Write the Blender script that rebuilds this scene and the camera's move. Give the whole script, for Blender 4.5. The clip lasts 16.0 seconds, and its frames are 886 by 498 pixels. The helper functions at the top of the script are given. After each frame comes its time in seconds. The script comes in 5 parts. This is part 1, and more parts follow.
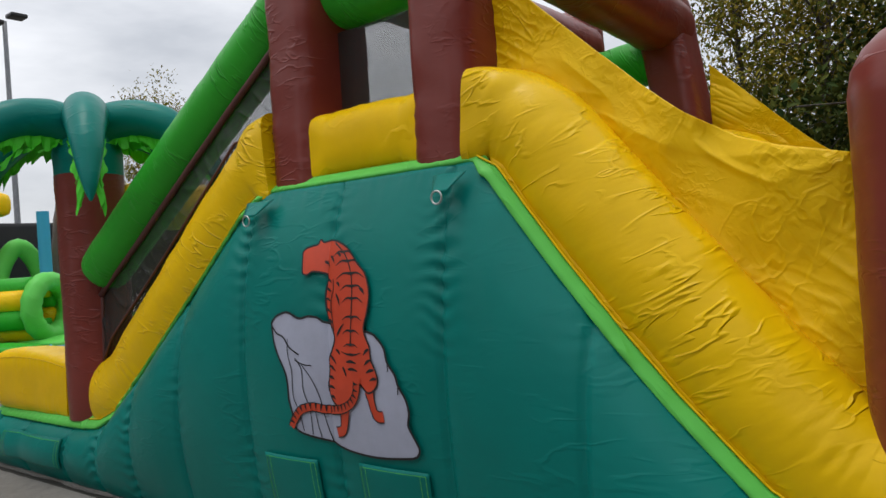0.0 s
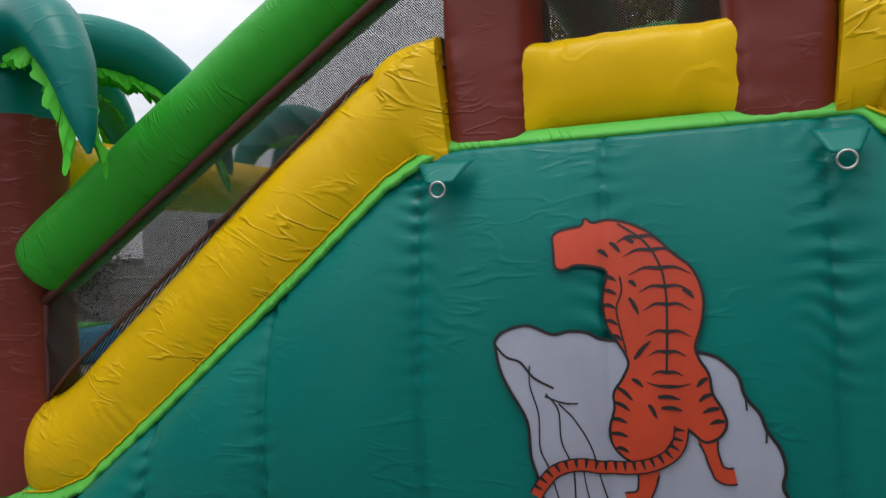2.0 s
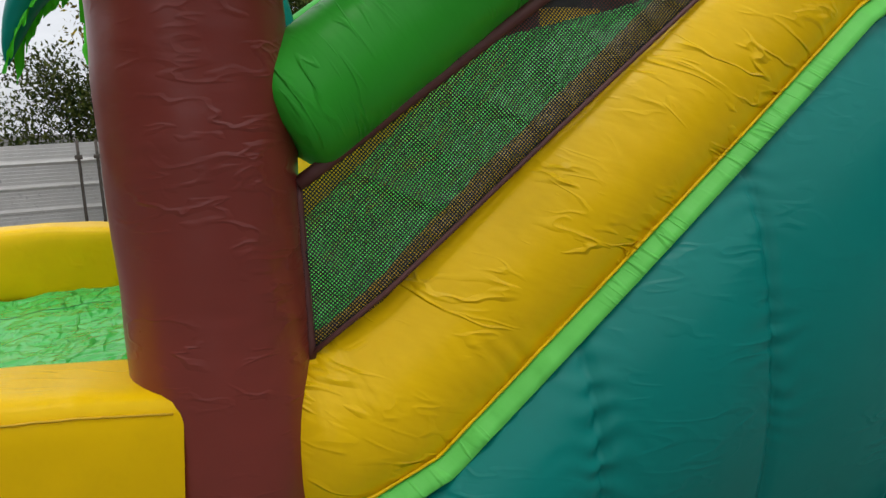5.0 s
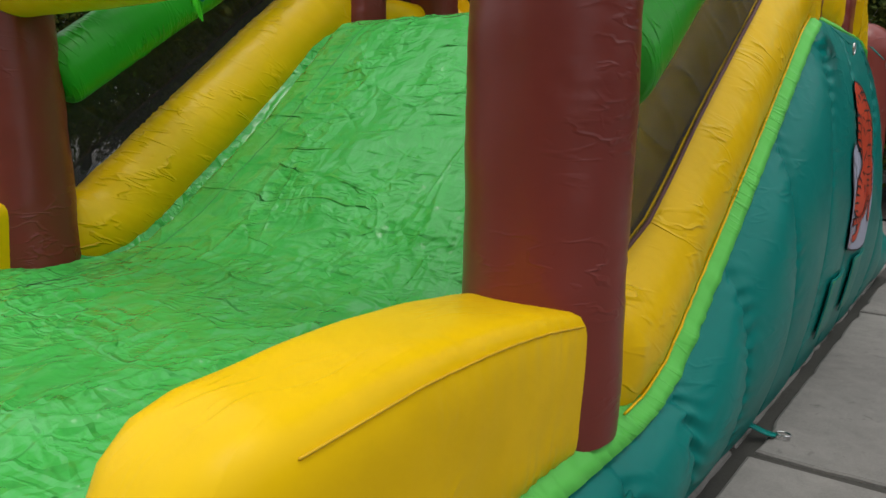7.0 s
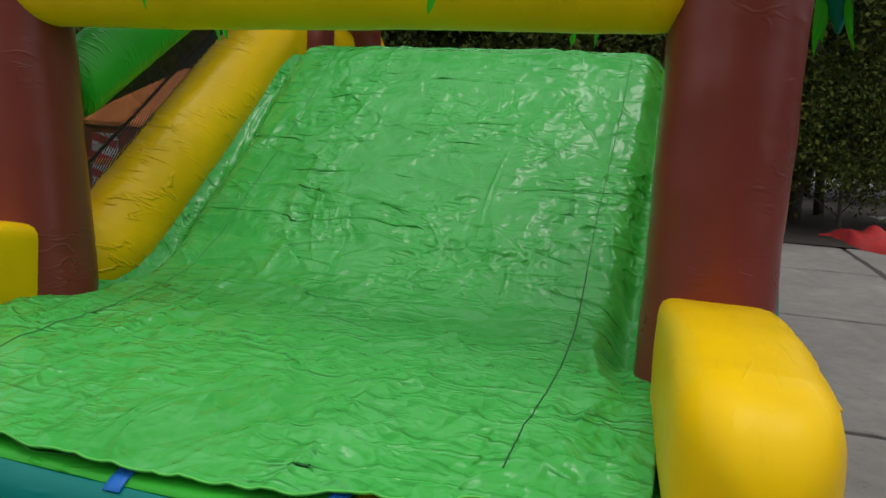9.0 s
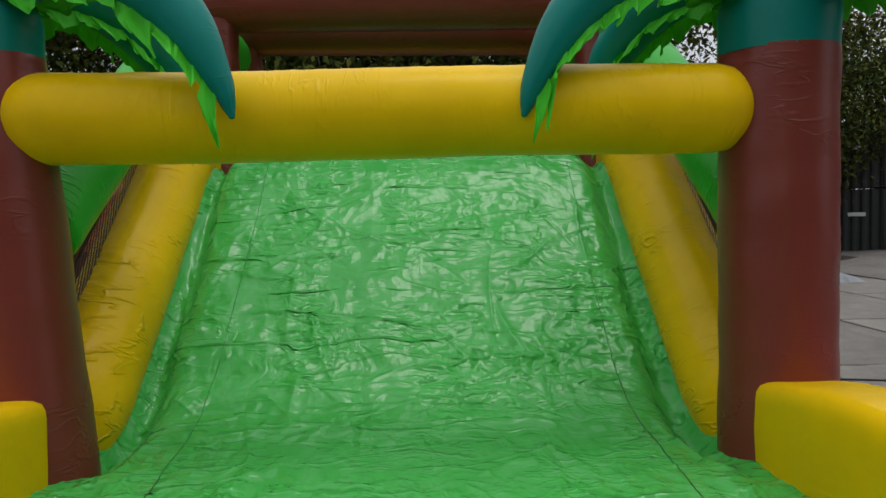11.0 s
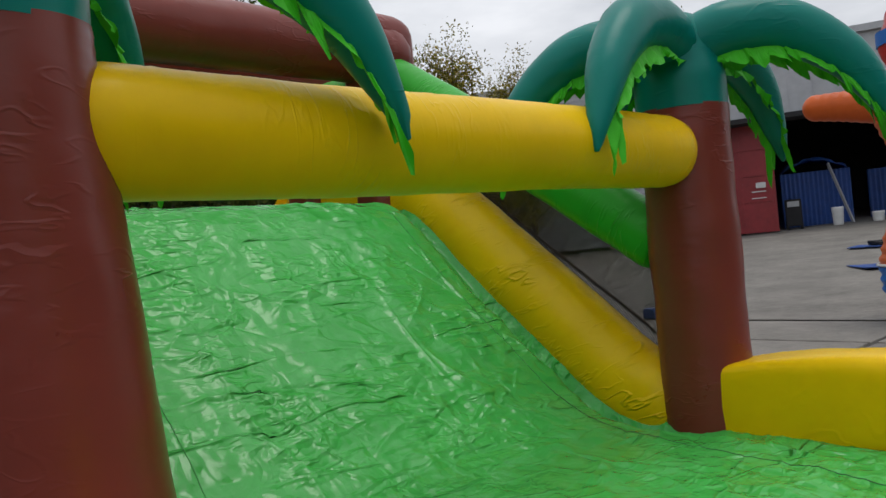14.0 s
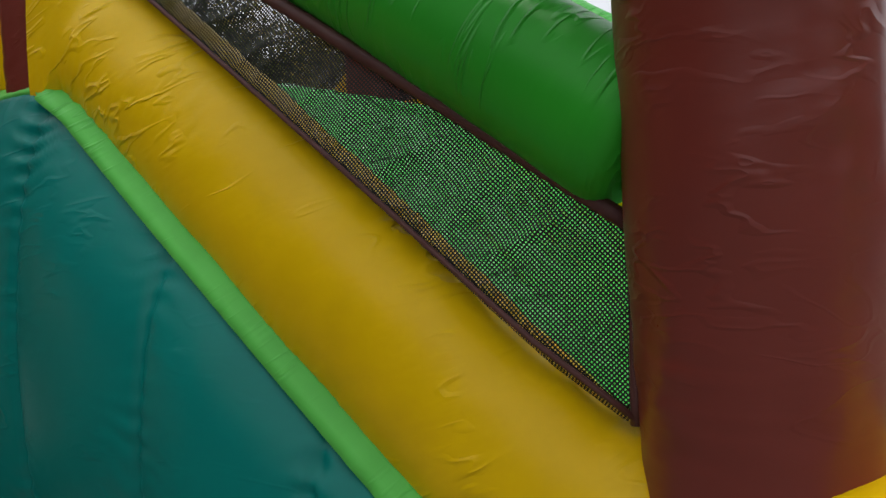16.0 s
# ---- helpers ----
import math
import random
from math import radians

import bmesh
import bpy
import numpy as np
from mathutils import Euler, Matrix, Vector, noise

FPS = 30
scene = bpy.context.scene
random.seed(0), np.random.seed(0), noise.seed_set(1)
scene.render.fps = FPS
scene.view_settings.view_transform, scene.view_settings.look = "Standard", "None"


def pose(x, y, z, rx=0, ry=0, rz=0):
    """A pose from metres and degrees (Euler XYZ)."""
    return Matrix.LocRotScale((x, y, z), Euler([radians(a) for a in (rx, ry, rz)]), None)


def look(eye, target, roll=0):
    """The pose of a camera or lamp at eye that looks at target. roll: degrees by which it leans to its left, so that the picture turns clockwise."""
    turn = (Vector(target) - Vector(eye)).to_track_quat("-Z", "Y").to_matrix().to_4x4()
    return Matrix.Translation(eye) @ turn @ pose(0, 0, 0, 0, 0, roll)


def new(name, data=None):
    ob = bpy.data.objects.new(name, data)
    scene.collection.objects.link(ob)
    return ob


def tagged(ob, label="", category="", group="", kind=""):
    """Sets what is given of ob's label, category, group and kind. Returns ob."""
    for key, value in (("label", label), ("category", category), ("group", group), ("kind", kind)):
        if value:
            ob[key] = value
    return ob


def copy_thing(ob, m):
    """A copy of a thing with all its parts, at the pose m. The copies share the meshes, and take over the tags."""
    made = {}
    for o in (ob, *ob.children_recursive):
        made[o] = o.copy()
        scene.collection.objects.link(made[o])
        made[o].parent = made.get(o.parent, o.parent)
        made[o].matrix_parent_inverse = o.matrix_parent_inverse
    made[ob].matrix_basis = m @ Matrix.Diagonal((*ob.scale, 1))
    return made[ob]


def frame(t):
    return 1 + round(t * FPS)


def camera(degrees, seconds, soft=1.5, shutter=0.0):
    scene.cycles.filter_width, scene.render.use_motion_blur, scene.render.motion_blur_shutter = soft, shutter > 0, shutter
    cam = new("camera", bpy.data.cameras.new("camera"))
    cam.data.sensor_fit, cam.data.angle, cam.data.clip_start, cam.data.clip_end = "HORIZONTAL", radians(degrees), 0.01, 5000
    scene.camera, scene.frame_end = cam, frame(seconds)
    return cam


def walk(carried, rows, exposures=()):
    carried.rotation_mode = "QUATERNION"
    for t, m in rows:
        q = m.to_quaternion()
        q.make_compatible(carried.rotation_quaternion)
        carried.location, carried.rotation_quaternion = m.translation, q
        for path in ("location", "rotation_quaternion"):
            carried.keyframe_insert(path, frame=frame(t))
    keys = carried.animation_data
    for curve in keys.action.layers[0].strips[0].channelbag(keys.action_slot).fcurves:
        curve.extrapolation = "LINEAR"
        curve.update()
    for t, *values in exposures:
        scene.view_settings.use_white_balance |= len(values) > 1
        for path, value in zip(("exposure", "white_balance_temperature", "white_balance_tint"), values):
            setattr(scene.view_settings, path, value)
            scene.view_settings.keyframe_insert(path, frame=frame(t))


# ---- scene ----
cam = camera(61.0, 16.0)
PATH = [
    (0, (5.361, -2.569, 1.545), (4.126, -0.996, 1.551), -3.9),
    (0.5, (4.754, -2.567, 1.588), (3.625, -0.916, 1.578), -2.9),
    (1, (4.145, -2.633, 1.603), (3.150, -0.898, 1.557), -4.7),
    (1.5, (3.545, -2.583, 1.596), (2.758, -0.745, 1.595), -2.0),
    (2, (2.952, -2.582, 1.594), (2.289, -0.695, 1.572), -2.9),
    (2.5, (2.377, -2.499, 1.610), (1.859, -0.568, 1.543), -4.0),
    (3, (1.782, -2.405, 1.623), (1.439, -0.437, 1.541), -2.9),
    (3.5, (1.201, -2.327, 1.611), (1.127, -0.335, 1.446), -2.7),
    (4, (0.625, -2.192, 1.600), (0.779, -0.202, 1.478), -2.7),
    (4.5, (0.007, -2.054, 1.571), (0.421, -0.118, 1.287), -2.1),
    (5, (-0.555, -1.782, 1.567), (0.163, 0.050, 1.211), -2.7),
    (5.2, (-0.772, -1.656, 1.537), (0.057, 0.128, 1.176), -1.5),
    (7.3, (-2.612, -0.551, 1.446), (-0.979, 0.541, 1.066), 1.2),
    (7.5, (-2.734, -0.421, 1.455), (-1.078, 0.629, 1.064), 1.2),
    (8, (-3.081, -0.103, 1.440), (-1.353, 0.793, 0.978), -1.8),
    (8.2, (-3.183, 0.021, 1.435), (-1.412, 0.847, 1.011), -0.6),
    (10.3, (-3.766, 1.403, 1.553), (-1.792, 1.633, 1.325), -0.6),
    (10.5, (-3.774, 1.568, 1.553), (-1.787, 1.708, 1.376), -1.7),
    (11, (-3.711, 1.954, 1.647), (-1.715, 1.899, 1.548), -1.1),
    (11.5, (-3.588, 2.319, 1.829), (-1.617, 2.207, 1.510), 0.8),
    (12, (-3.544, 2.772, 1.922), (-1.561, 2.559, 1.767), -3.7),
    (12.5, (-3.430, 3.198, 1.920), (-1.496, 2.694, 1.846), -3.5),
    (13, (-3.216, 3.631, 1.880), (-1.417, 2.756, 1.892), -4.5),
    (13.5, (-2.945, 3.995, 1.766), (-1.359, 2.780, 1.699), -4.6),
    (14, (-2.600, 4.308, 1.653), (-1.123, 2.960, 1.658), -5.4),
    (14.5, (-2.205, 4.653, 1.573), (-0.804, 3.225, 1.580), -3.5),
    (15, (-1.773, 4.929, 1.499), (-0.460, 3.422, 1.449), -2.9),
    (15.5, (-1.262, 5.148, 1.441), (0.011, 3.605, 1.413), -1.1),
    (16, (-0.758, 5.367, 1.440), (0.380, 3.726, 1.337), -2.5),
]
# the clip's camera darkens a little once the bright slide fills its view
EXPOSURES = [(0.0, 0.06), (2.5, 0.20), (5.0, 0.23), (8.0, 0.10), (10.5, -0.17), (13.5, -0.17), (15.2, 0.02), (16.0, 0.12)]
walk(cam, [(t, look(eye, target, roll)) for t, eye, target, roll in PATH], exposures=EXPOSURES)

# ---------------- world and light: overcast autumn day ----------------
world = bpy.data.worlds.new("overcast_sky")
scene.world = world
world.use_nodes = True
wn, wl = world.node_tree.nodes, world.node_tree.links
wn.clear()
w_out = wn.new("ShaderNodeOutputWorld")
w_bg = wn.new("ShaderNodeBackground")
sky = wn.new("ShaderNodeTexSky")
sky.sky_type = 'NISHITA'
sky.sun_disc = False
sky.sun_elevation = radians(80)
sky.sun_rotation = radians(215)
tc = wn.new("ShaderNodeTexCoord")
mp = wn.new("ShaderNodeMapping")
mp.inputs["Scale"].default_value = (1.0, 1.0, 3.2)
cl = wn.new("ShaderNodeTexNoise")
cl.inputs["Scale"].default_value = 2.3
cl.inputs["Detail"].default_value = 6.0
cl.inputs["Roughness"].default_value = 0.55
cr = wn.new("ShaderNodeValToRGB")
cr.color_ramp.elements[0].position = 0.32
cr.color_ramp.elements[0].color = (5.0, 5.2, 5.6, 1)
cr.color_ramp.elements[1].position = 0.68
cr.color_ramp.elements[1].color = (8.8, 8.9, 9.2, 1)
mx = wn.new("ShaderNodeMix")
mx.data_type = 'RGBA'
mx.inputs["Factor"].default_value = 0.9
wl.new(tc.outputs["Generated"], mp.inputs["Vector"])
wl.new(mp.outputs["Vector"], cl.inputs["Vector"])
wl.new(cl.outputs["Fac"], cr.inputs["Fac"])
wl.new(sky.outputs["Color"], mx.inputs["A"])
wl.new(cr.outputs["Color"], mx.inputs["B"])
# an overcast sky is brighter overhead than near the horizon
sp_w = wn.new("ShaderNodeSeparateXYZ")
wl.new(tc.outputs["Generated"], sp_w.inputs[0])
up_w = wn.new("ShaderNodeMapRange")
up_w.inputs["From Min"].default_value = 0.0
up_w.inputs["From Max"].default_value = 1.0
up_w.inputs["To Min"].default_value = 0.80
up_w.inputs["To Max"].default_value = 1.48
wl.new(sp_w.outputs["Z"], up_w.inputs["Value"])
gr_w = wn.new("ShaderNodeVectorMath")
gr_w.operation = 'SCALE'
wl.new(mx.outputs["Result"], gr_w.inputs[0])
wl.new(up_w.outputs["Result"], gr_w.inputs["Scale"])
wl.new(gr_w.outputs["Vector"], w_bg.inputs["Color"])
w_bg.inputs["Strength"].default_value = 0.122
wl.new(w_bg.outputs["Background"], w_out.inputs["Surface"])

sun = new("sun", bpy.data.lights.new("sun", 'SUN'))
sun.data.energy = 0.95
sun.data.angle = radians(25)
sun.data.color = (1.0, 0.96, 0.9)
sun.matrix_world = look((0, 0, 30), (2.0, 2.8, 10.0))

# ---------------- materials ----------------


class Nodes:
    """A material's node tree with short calls."""

    def __init__(self, name):
        self.mat = bpy.data.materials.new(name)
        self.mat.use_nodes = True
        self.n, self.l = self.mat.node_tree.nodes, self.mat.node_tree.links
        self.bsdf = self.n["Principled BSDF"]

    def add(self, kind, **vals):
        nd = self.n.new(kind)
        for k, v in vals.items():
            nd.inputs[k.replace("_", " ")].default_value = v
        return nd

    def coord(self, scale=(1, 1, 1)):
        t = self.n.new("ShaderNodeTexCoord")
        m = self.n.new("ShaderNodeMapping")
        m.inputs["Scale"].default_value = scale
        self.l.new(t.outputs["Object"], m.inputs["Vector"])
        return m.outputs["Vector"]

    def noise(self, vec, scale, detail=4.0, rough=0.5, dist=0.0):
        nd = self.add("ShaderNodeTexNoise", Scale=scale, Detail=detail, Roughness=rough, Distortion=dist)
        self.l.new(vec, nd.inputs["Vector"])
        return nd.outputs["Fac"]

    def ramp(self, fac, stops):
        r = self.n.new("ShaderNodeValToRGB")
        while len(r.color_ramp.elements) < len(stops):
            r.color_ramp.elements.new(0.5)
        for e, (p, c) in zip(r.color_ramp.elements, stops):
            e.position = p
            e.color = c if len(c) == 4 else (*c, 1)
        self.l.new(fac, r.inputs["Fac"])
        return r.outputs["Color"]

    def math(self, op, a, b=None, clamp=False):
        m = self.n.new("ShaderNodeMath")
        m.operation = op
        m.use_clamp = clamp
        for i, v in enumerate((a, b)):
            if v is None:
                continue
            if isinstance(v, (int, float)):
                m.inputs[i].default_value = v
            else:
                self.l.new(v, m.inputs[i])
        return m.outputs[0]

    def bump(self, height, strength, distance, prev=None):
        b = self.n.new("ShaderNodeBump")
        b.inputs["Strength"].default_value = strength
        b.inputs["Distance"].default_value = distance
        self.l.new(height, b.inputs["Height"])
        if prev is not None:
            self.l.new(prev, b.inputs["Normal"])
        return b.outputs["Normal"]

    def ridge(self, vec, scale, dist, width=0.03):
        """Thin crease lines: where a distorted noise crosses its middle."""
        f = self.noise(vec, scale, 2.0, 0.5, dist)
        d = self.math('ABSOLUTE', self.math('SUBTRACT', f, 0.5))
        return self.math('SUBTRACT', 1.0, self.math('DIVIDE', d, width, True), True)


def vinyl(name, color, rough=0.38, crease=0.35, stretch=(1, 1, 1), tilt=0.0, dark=0.86, gloss=0.19):
    """Coated PVC fabric: short crease lines across the pull of the cloth, slow swells, dust that dulls the gloss.
    tilt turns the creases about y, stretch sets how they run."""
    m = Nodes(name)
    v = m.coord()
    big = m.noise(v, 1.7, 3.0, 0.55)
    grime = m.noise(v, 6.0, 5.0, 0.65)
    base = m.ramp(big, [(0.3, tuple(c * dark for c in color)), (0.7, color)])
    mix = m.n.new("ShaderNodeMix")
    mix.data_type = 'RGBA'
    m.l.new(m.math('MULTIPLY', m.math('SUBTRACT', grime, 0.5, True), 0.9, True), mix.inputs["Factor"])
    m.l.new(base, mix.inputs["A"])
    mix.inputs["B"].default_value = (*(0.72 * c + 0.004 for c in color), 1)
    m.l.new(mix.outputs["Result"], m.bsdf.inputs["Base Color"])
    m.l.new(m.math('ADD', m.math('MULTIPLY', grime, 0.2), rough - 0.1), m.bsdf.inputs["Roughness"])
    m.bsdf.inputs["Specular IOR Level"].default_value = gloss
    turn = m.n.new("ShaderNodeMapping")
    turn.inputs["Rotation"].default_value = (0, radians(tilt), 0)
    m.l.new(v, turn.inputs["Vector"])
    pull = m.n.new("ShaderNodeMapping")
    pull.inputs["Scale"].default_value = stretch
    m.l.new(turn.outputs["Vector"], pull.inputs["Vector"])
    w = pull.outputs["Vector"]
    patch = m.ramp(m.noise(v, 2.3, 2.0, 0.5), [(0.44, (0, 0, 0)), (0.60, (1, 1, 1))])
    short = m.ramp(m.noise(v, 5.5, 1.0, 0.5), [(0.40, (0, 0, 0)), (0.58, (1, 1, 1))])
    long_line = m.math('MULTIPLY', m.ridge(w, 0.95, 0.5, 0.020), m.ramp(m.noise(v, 3.1, 2.0, 0.5), [(0.55, (0, 0, 0)), (0.64, (1, 1, 1))]))
    line = m.math('MULTIPLY', m.math('MULTIPLY', m.ridge(w, 1.9, 0.35, 0.05), patch), short)
    soft = m.noise(w, 1.6, 3.0, 0.5, 0.2)
    nrm = m.bump(big, 0.2, 0.03)
    nrm = m.bump(soft, crease * 0.35, 0.016, nrm)
    nrm = m.bump(line, crease, 0.011, nrm)
    nrm = m.bump(long_line, crease * 0.6, 0.004, nrm)
    nrm = m.bump(m.noise(v, 140.0, 2.0, 0.5), 0.03, 0.001, nrm)
    m.l.new(nrm, m.bsdf.inputs["Normal"])
    return m.mat


def crumpled(name, color, rough, strength=0.6, dark=0.7, veil=None, scale=1.0):
    """Loose, shiny tarpaulin: flat facets between sharp folds, denser in some lanes."""
    m = Nodes(name)
    v = m.coord((1, 1, 1))
    warp = m.n.new("ShaderNodeTexNoise")
    warp.inputs["Scale"].default_value = 2.2 * scale
    warp.inputs["Detail"].default_value = 2.0
    m.l.new(v, warp.inputs["Vector"])
    add = m.n.new("ShaderNodeVectorMath")
    add.operation = 'MULTIPLY_ADD'
    m.l.new(warp.outputs["Color"], add.inputs[0])
    add.inputs[1].default_value = (0.12, 0.12, 0.12)
    m.l.new(v, add.inputs[2])
    w = add.outputs["Vector"]

    lanes = m.ramp(m.noise(v, 1.4 * scale, 2.0, 0.5), [(0.45, (0.04, 0.04, 0.04)), (0.62, (1, 1, 1))])
    fine = m.ramp(m.noise(v, 2.6 * scale, 2.0, 0.5), [(0.46, (0.08, 0.08, 0.08)), (0.62, (1, 1, 1))])
    def along(turn, size):
        mp2 = m.n.new("ShaderNodeMapping")
        mp2.inputs["Rotation"].default_value = (0, 0, radians(turn))
        mp2.inputs["Scale"].default_value = size
        m.l.new(w, mp2.inputs["Vector"])
        return mp2.outputs["Vector"]
    def facets(vec, size, turn):
        """Flat, tilted faces that meet in folds."""
        out = None
        for k in range(3):
            mp3 = m.n.new("ShaderNodeMapping")
            mp3.inputs["Rotation"].default_value = (0, 0, radians(turn + 58 * k))
            mp3.inputs["Location"].default_value = (0.37 * k, 0.11, 0)
            m.l.new(vec, mp3.inputs["Vector"])
            sp = m.n.new("ShaderNodeSeparateXYZ")
            m.l.new(mp3.outputs["Vector"], sp.inputs[0])
            fold = m.math('PINGPONG', m.math('MULTIPLY', sp.outputs["X"], size * (1 + 0.23 * k)), 1.0)
            out = fold if out is None else m.math('MAXIMUM' if k == 1 else 'MINIMUM', out, fold)
        return out
    far_warp = m.n.new("ShaderNodeVectorMath")
    far_warp.operation = 'MULTIPLY_ADD'
    m.l.new(warp.outputs["Color"], far_warp.inputs[0])
    far_warp.inputs[1].default_value = (0.9, 0.9, 0.9)
    m.l.new(v, far_warp.inputs[2])
    nrm = m.bump(facets(far_warp.outputs["Vector"], 3.1 * scale, 20), strength, 0.009)
    nrm = m.bump(m.math('MULTIPLY', facets(far_warp.outputs["Vector"], 8.5 * scale, -35), m.math('ADD', m.math('MULTIPLY', lanes, 0.6), 0.4)), strength, 0.008, nrm)
    nrm = m.bump(m.math('MULTIPLY', m.ridge(along(80, (1.9, 0.35, 1.9)), 1.5 * scale, 0.2, 0.022), fine), strength, 0.014, nrm)
    nrm = m.bump(m.math('MULTIPLY', m.ridge(along(14, (1.7, 0.5, 1.7)), 3.4 * scale, 0.15, 0.06), lanes), strength, 0.010, nrm)
    nrm = m.bump(m.math('MULTIPLY', m.ridge(along(-24, (1.4, 0.7, 1.4)), 9.0 * scale, 0.3, 0.08), fine), strength, 0.004, nrm)
    nrm = m.bump(m.noise(v, 30.0, 3.0, 0.6, 0.5), 0.06, 0.003, nrm)

    def tilt(vec, size, amount, weight, nrm):
        """Leans each small patch of the cloth its own way."""
        cell = m.n.new("ShaderNodeTexVoronoi")
        cell.feature = 'SMOOTH_F1'
        cell.inputs["Scale"].default_value = size
        cell.inputs["Smoothness"].default_value = 0.22
        m.l.new(vec, cell.inputs["Vector"])
        lean = m.n.new("ShaderNodeVectorMath")
        lean.operation = 'SUBTRACT'
        m.l.new(cell.outputs["Color"], lean.inputs[0])
        lean.inputs[1].default_value = (0.5, 0.5, 0.5)
        scaled = m.n.new("ShaderNodeVectorMath")
        scaled.operation = 'SCALE'
        m.l.new(lean.outputs["Vector"], scaled.inputs[0])
        m.l.new(m.math('MULTIPLY', weight, amount * strength), scaled.inputs["Scale"])
        total = m.n.new("ShaderNodeVectorMath")
        m.l.new(nrm, total.inputs[0])
        m.l.new(scaled.outputs["Vector"], total.inputs[1])
        unit = m.n.new("ShaderNodeVectorMath")
        unit.operation = 'NORMALIZE'
        m.l.new(total.outputs["Vector"], unit.inputs[0])
        return unit.outputs["Vector"]
    nrm = tilt(along(70, (1.0, 2.1, 1.0)), 5.0 * scale, 0.17, m.math('ADD', m.math('MULTIPLY', fine, 0.5), 0.5), nrm)
    nrm = tilt(along(25, (1.0, 1.8, 1.0)), 15.0 * scale, 0.40, m.math('ADD', m.math('MULTIPLY', lanes, 0.8), 0.2), nrm)
    tone = m.noise(v, 1.3, 4.0, 0.6)
    base = m.ramp(tone, [(0.3, tuple(x * dark for x in color)), (0.65, color)])
    # pale veil patches: dust, plus the sheet's whitish sheen put into the colour
    if veil:
        mix = m.n.new("ShaderNodeMix")
        mix.data_type = 'RGBA'
        dust = m.noise(v, 4.0, 6.0, 0.7, 1.0)
        m.l.new(m.math('MULTIPLY', m.math('SUBTRACT', dust, 0.46, True), 1.6, True), mix.inputs["Factor"])
        m.l.new(base, mix.inputs["A"])
        mix.inputs["B"].default_value = (*veil, 1)
        base = mix.outputs["Result"]
    m.l.new(base, m.bsdf.inputs["Base Color"])
    m.l.new(m.math('ADD', m.math('MULTIPLY', tone, 0.18), rough - 0.09), m.bsdf.inputs["Roughness"])
    m.bsdf.inputs["Specular IOR Level"].default_value = 0.38
    m.l.new(nrm, m.bsdf.inputs["Normal"])
    return m.mat


def plain(name, color, rough=0.6, metal=0.0, vary=0.25, scale=9.0, bump=0.15):
    """Paint, metal, rubber, print: a colour with grain and soft stains."""
    m = Nodes(name)
    v = m.coord()
    f = m.noise(v, scale, 6.0, 0.65)
    m.l.new(m.ramp(f, [(0.3, tuple(c * (1 - vary) for c in color)), (0.7, tuple(min(1, c * (1 + vary * 0.4)) for c in color))]), m.bsdf.inputs["Base Color"])
    m.bsdf.inputs["Roughness"].default_value = rough
    m.bsdf.inputs["Metallic"].default_value = metal
    if bump:
        m.l.new(m.bump(m.noise(v, scale * 6, 4.0, 0.6), bump, 0.004), m.bsdf.inputs["Normal"])
    return m.mat


def netting(name, color, cell, cover):
    """Knitted safety net: small hexagon-like holes between dark yarns."""
    m = Nodes(name)
    v = m.coord((1 / cell, 1 / cell, 1 / cell))
    sep = m.n.new("ShaderNodeSeparateXYZ")
    m.l.new(v, sep.inputs[0])
    x, z = sep.outputs["X"], sep.outputs["Z"]
    p = m.math('SINE', m.math('MULTIPLY', m.math('ADD', x, z), math.pi))
    q = m.math('SINE', m.math('MULTIPLY', m.math('SUBTRACT', x, z), math.pi))
    hole = m.math('MULTIPLY', m.math('ABSOLUTE', p), m.math('ABSOLUTE', q))
    fac = m.math('GREATER_THAN', hole, cover)
    tr = m.n.new("ShaderNodeBsdfTransparent")
    mix = m.n.new("ShaderNodeMixShader")
    m.l.new(fac, mix.inputs[0])
    m.l.new(m.bsdf.outputs[0], mix.inputs[1])
    m.l.new(tr.outputs[0], mix.inputs[2])
    m.l.new(mix.outputs[0], m.n["Material Output"].inputs["Surface"])
    m.bsdf.inputs["Base Color"].default_value = (*color, 1)
    m.bsdf.inputs["Roughness"].default_value = 0.7
    return m.mat


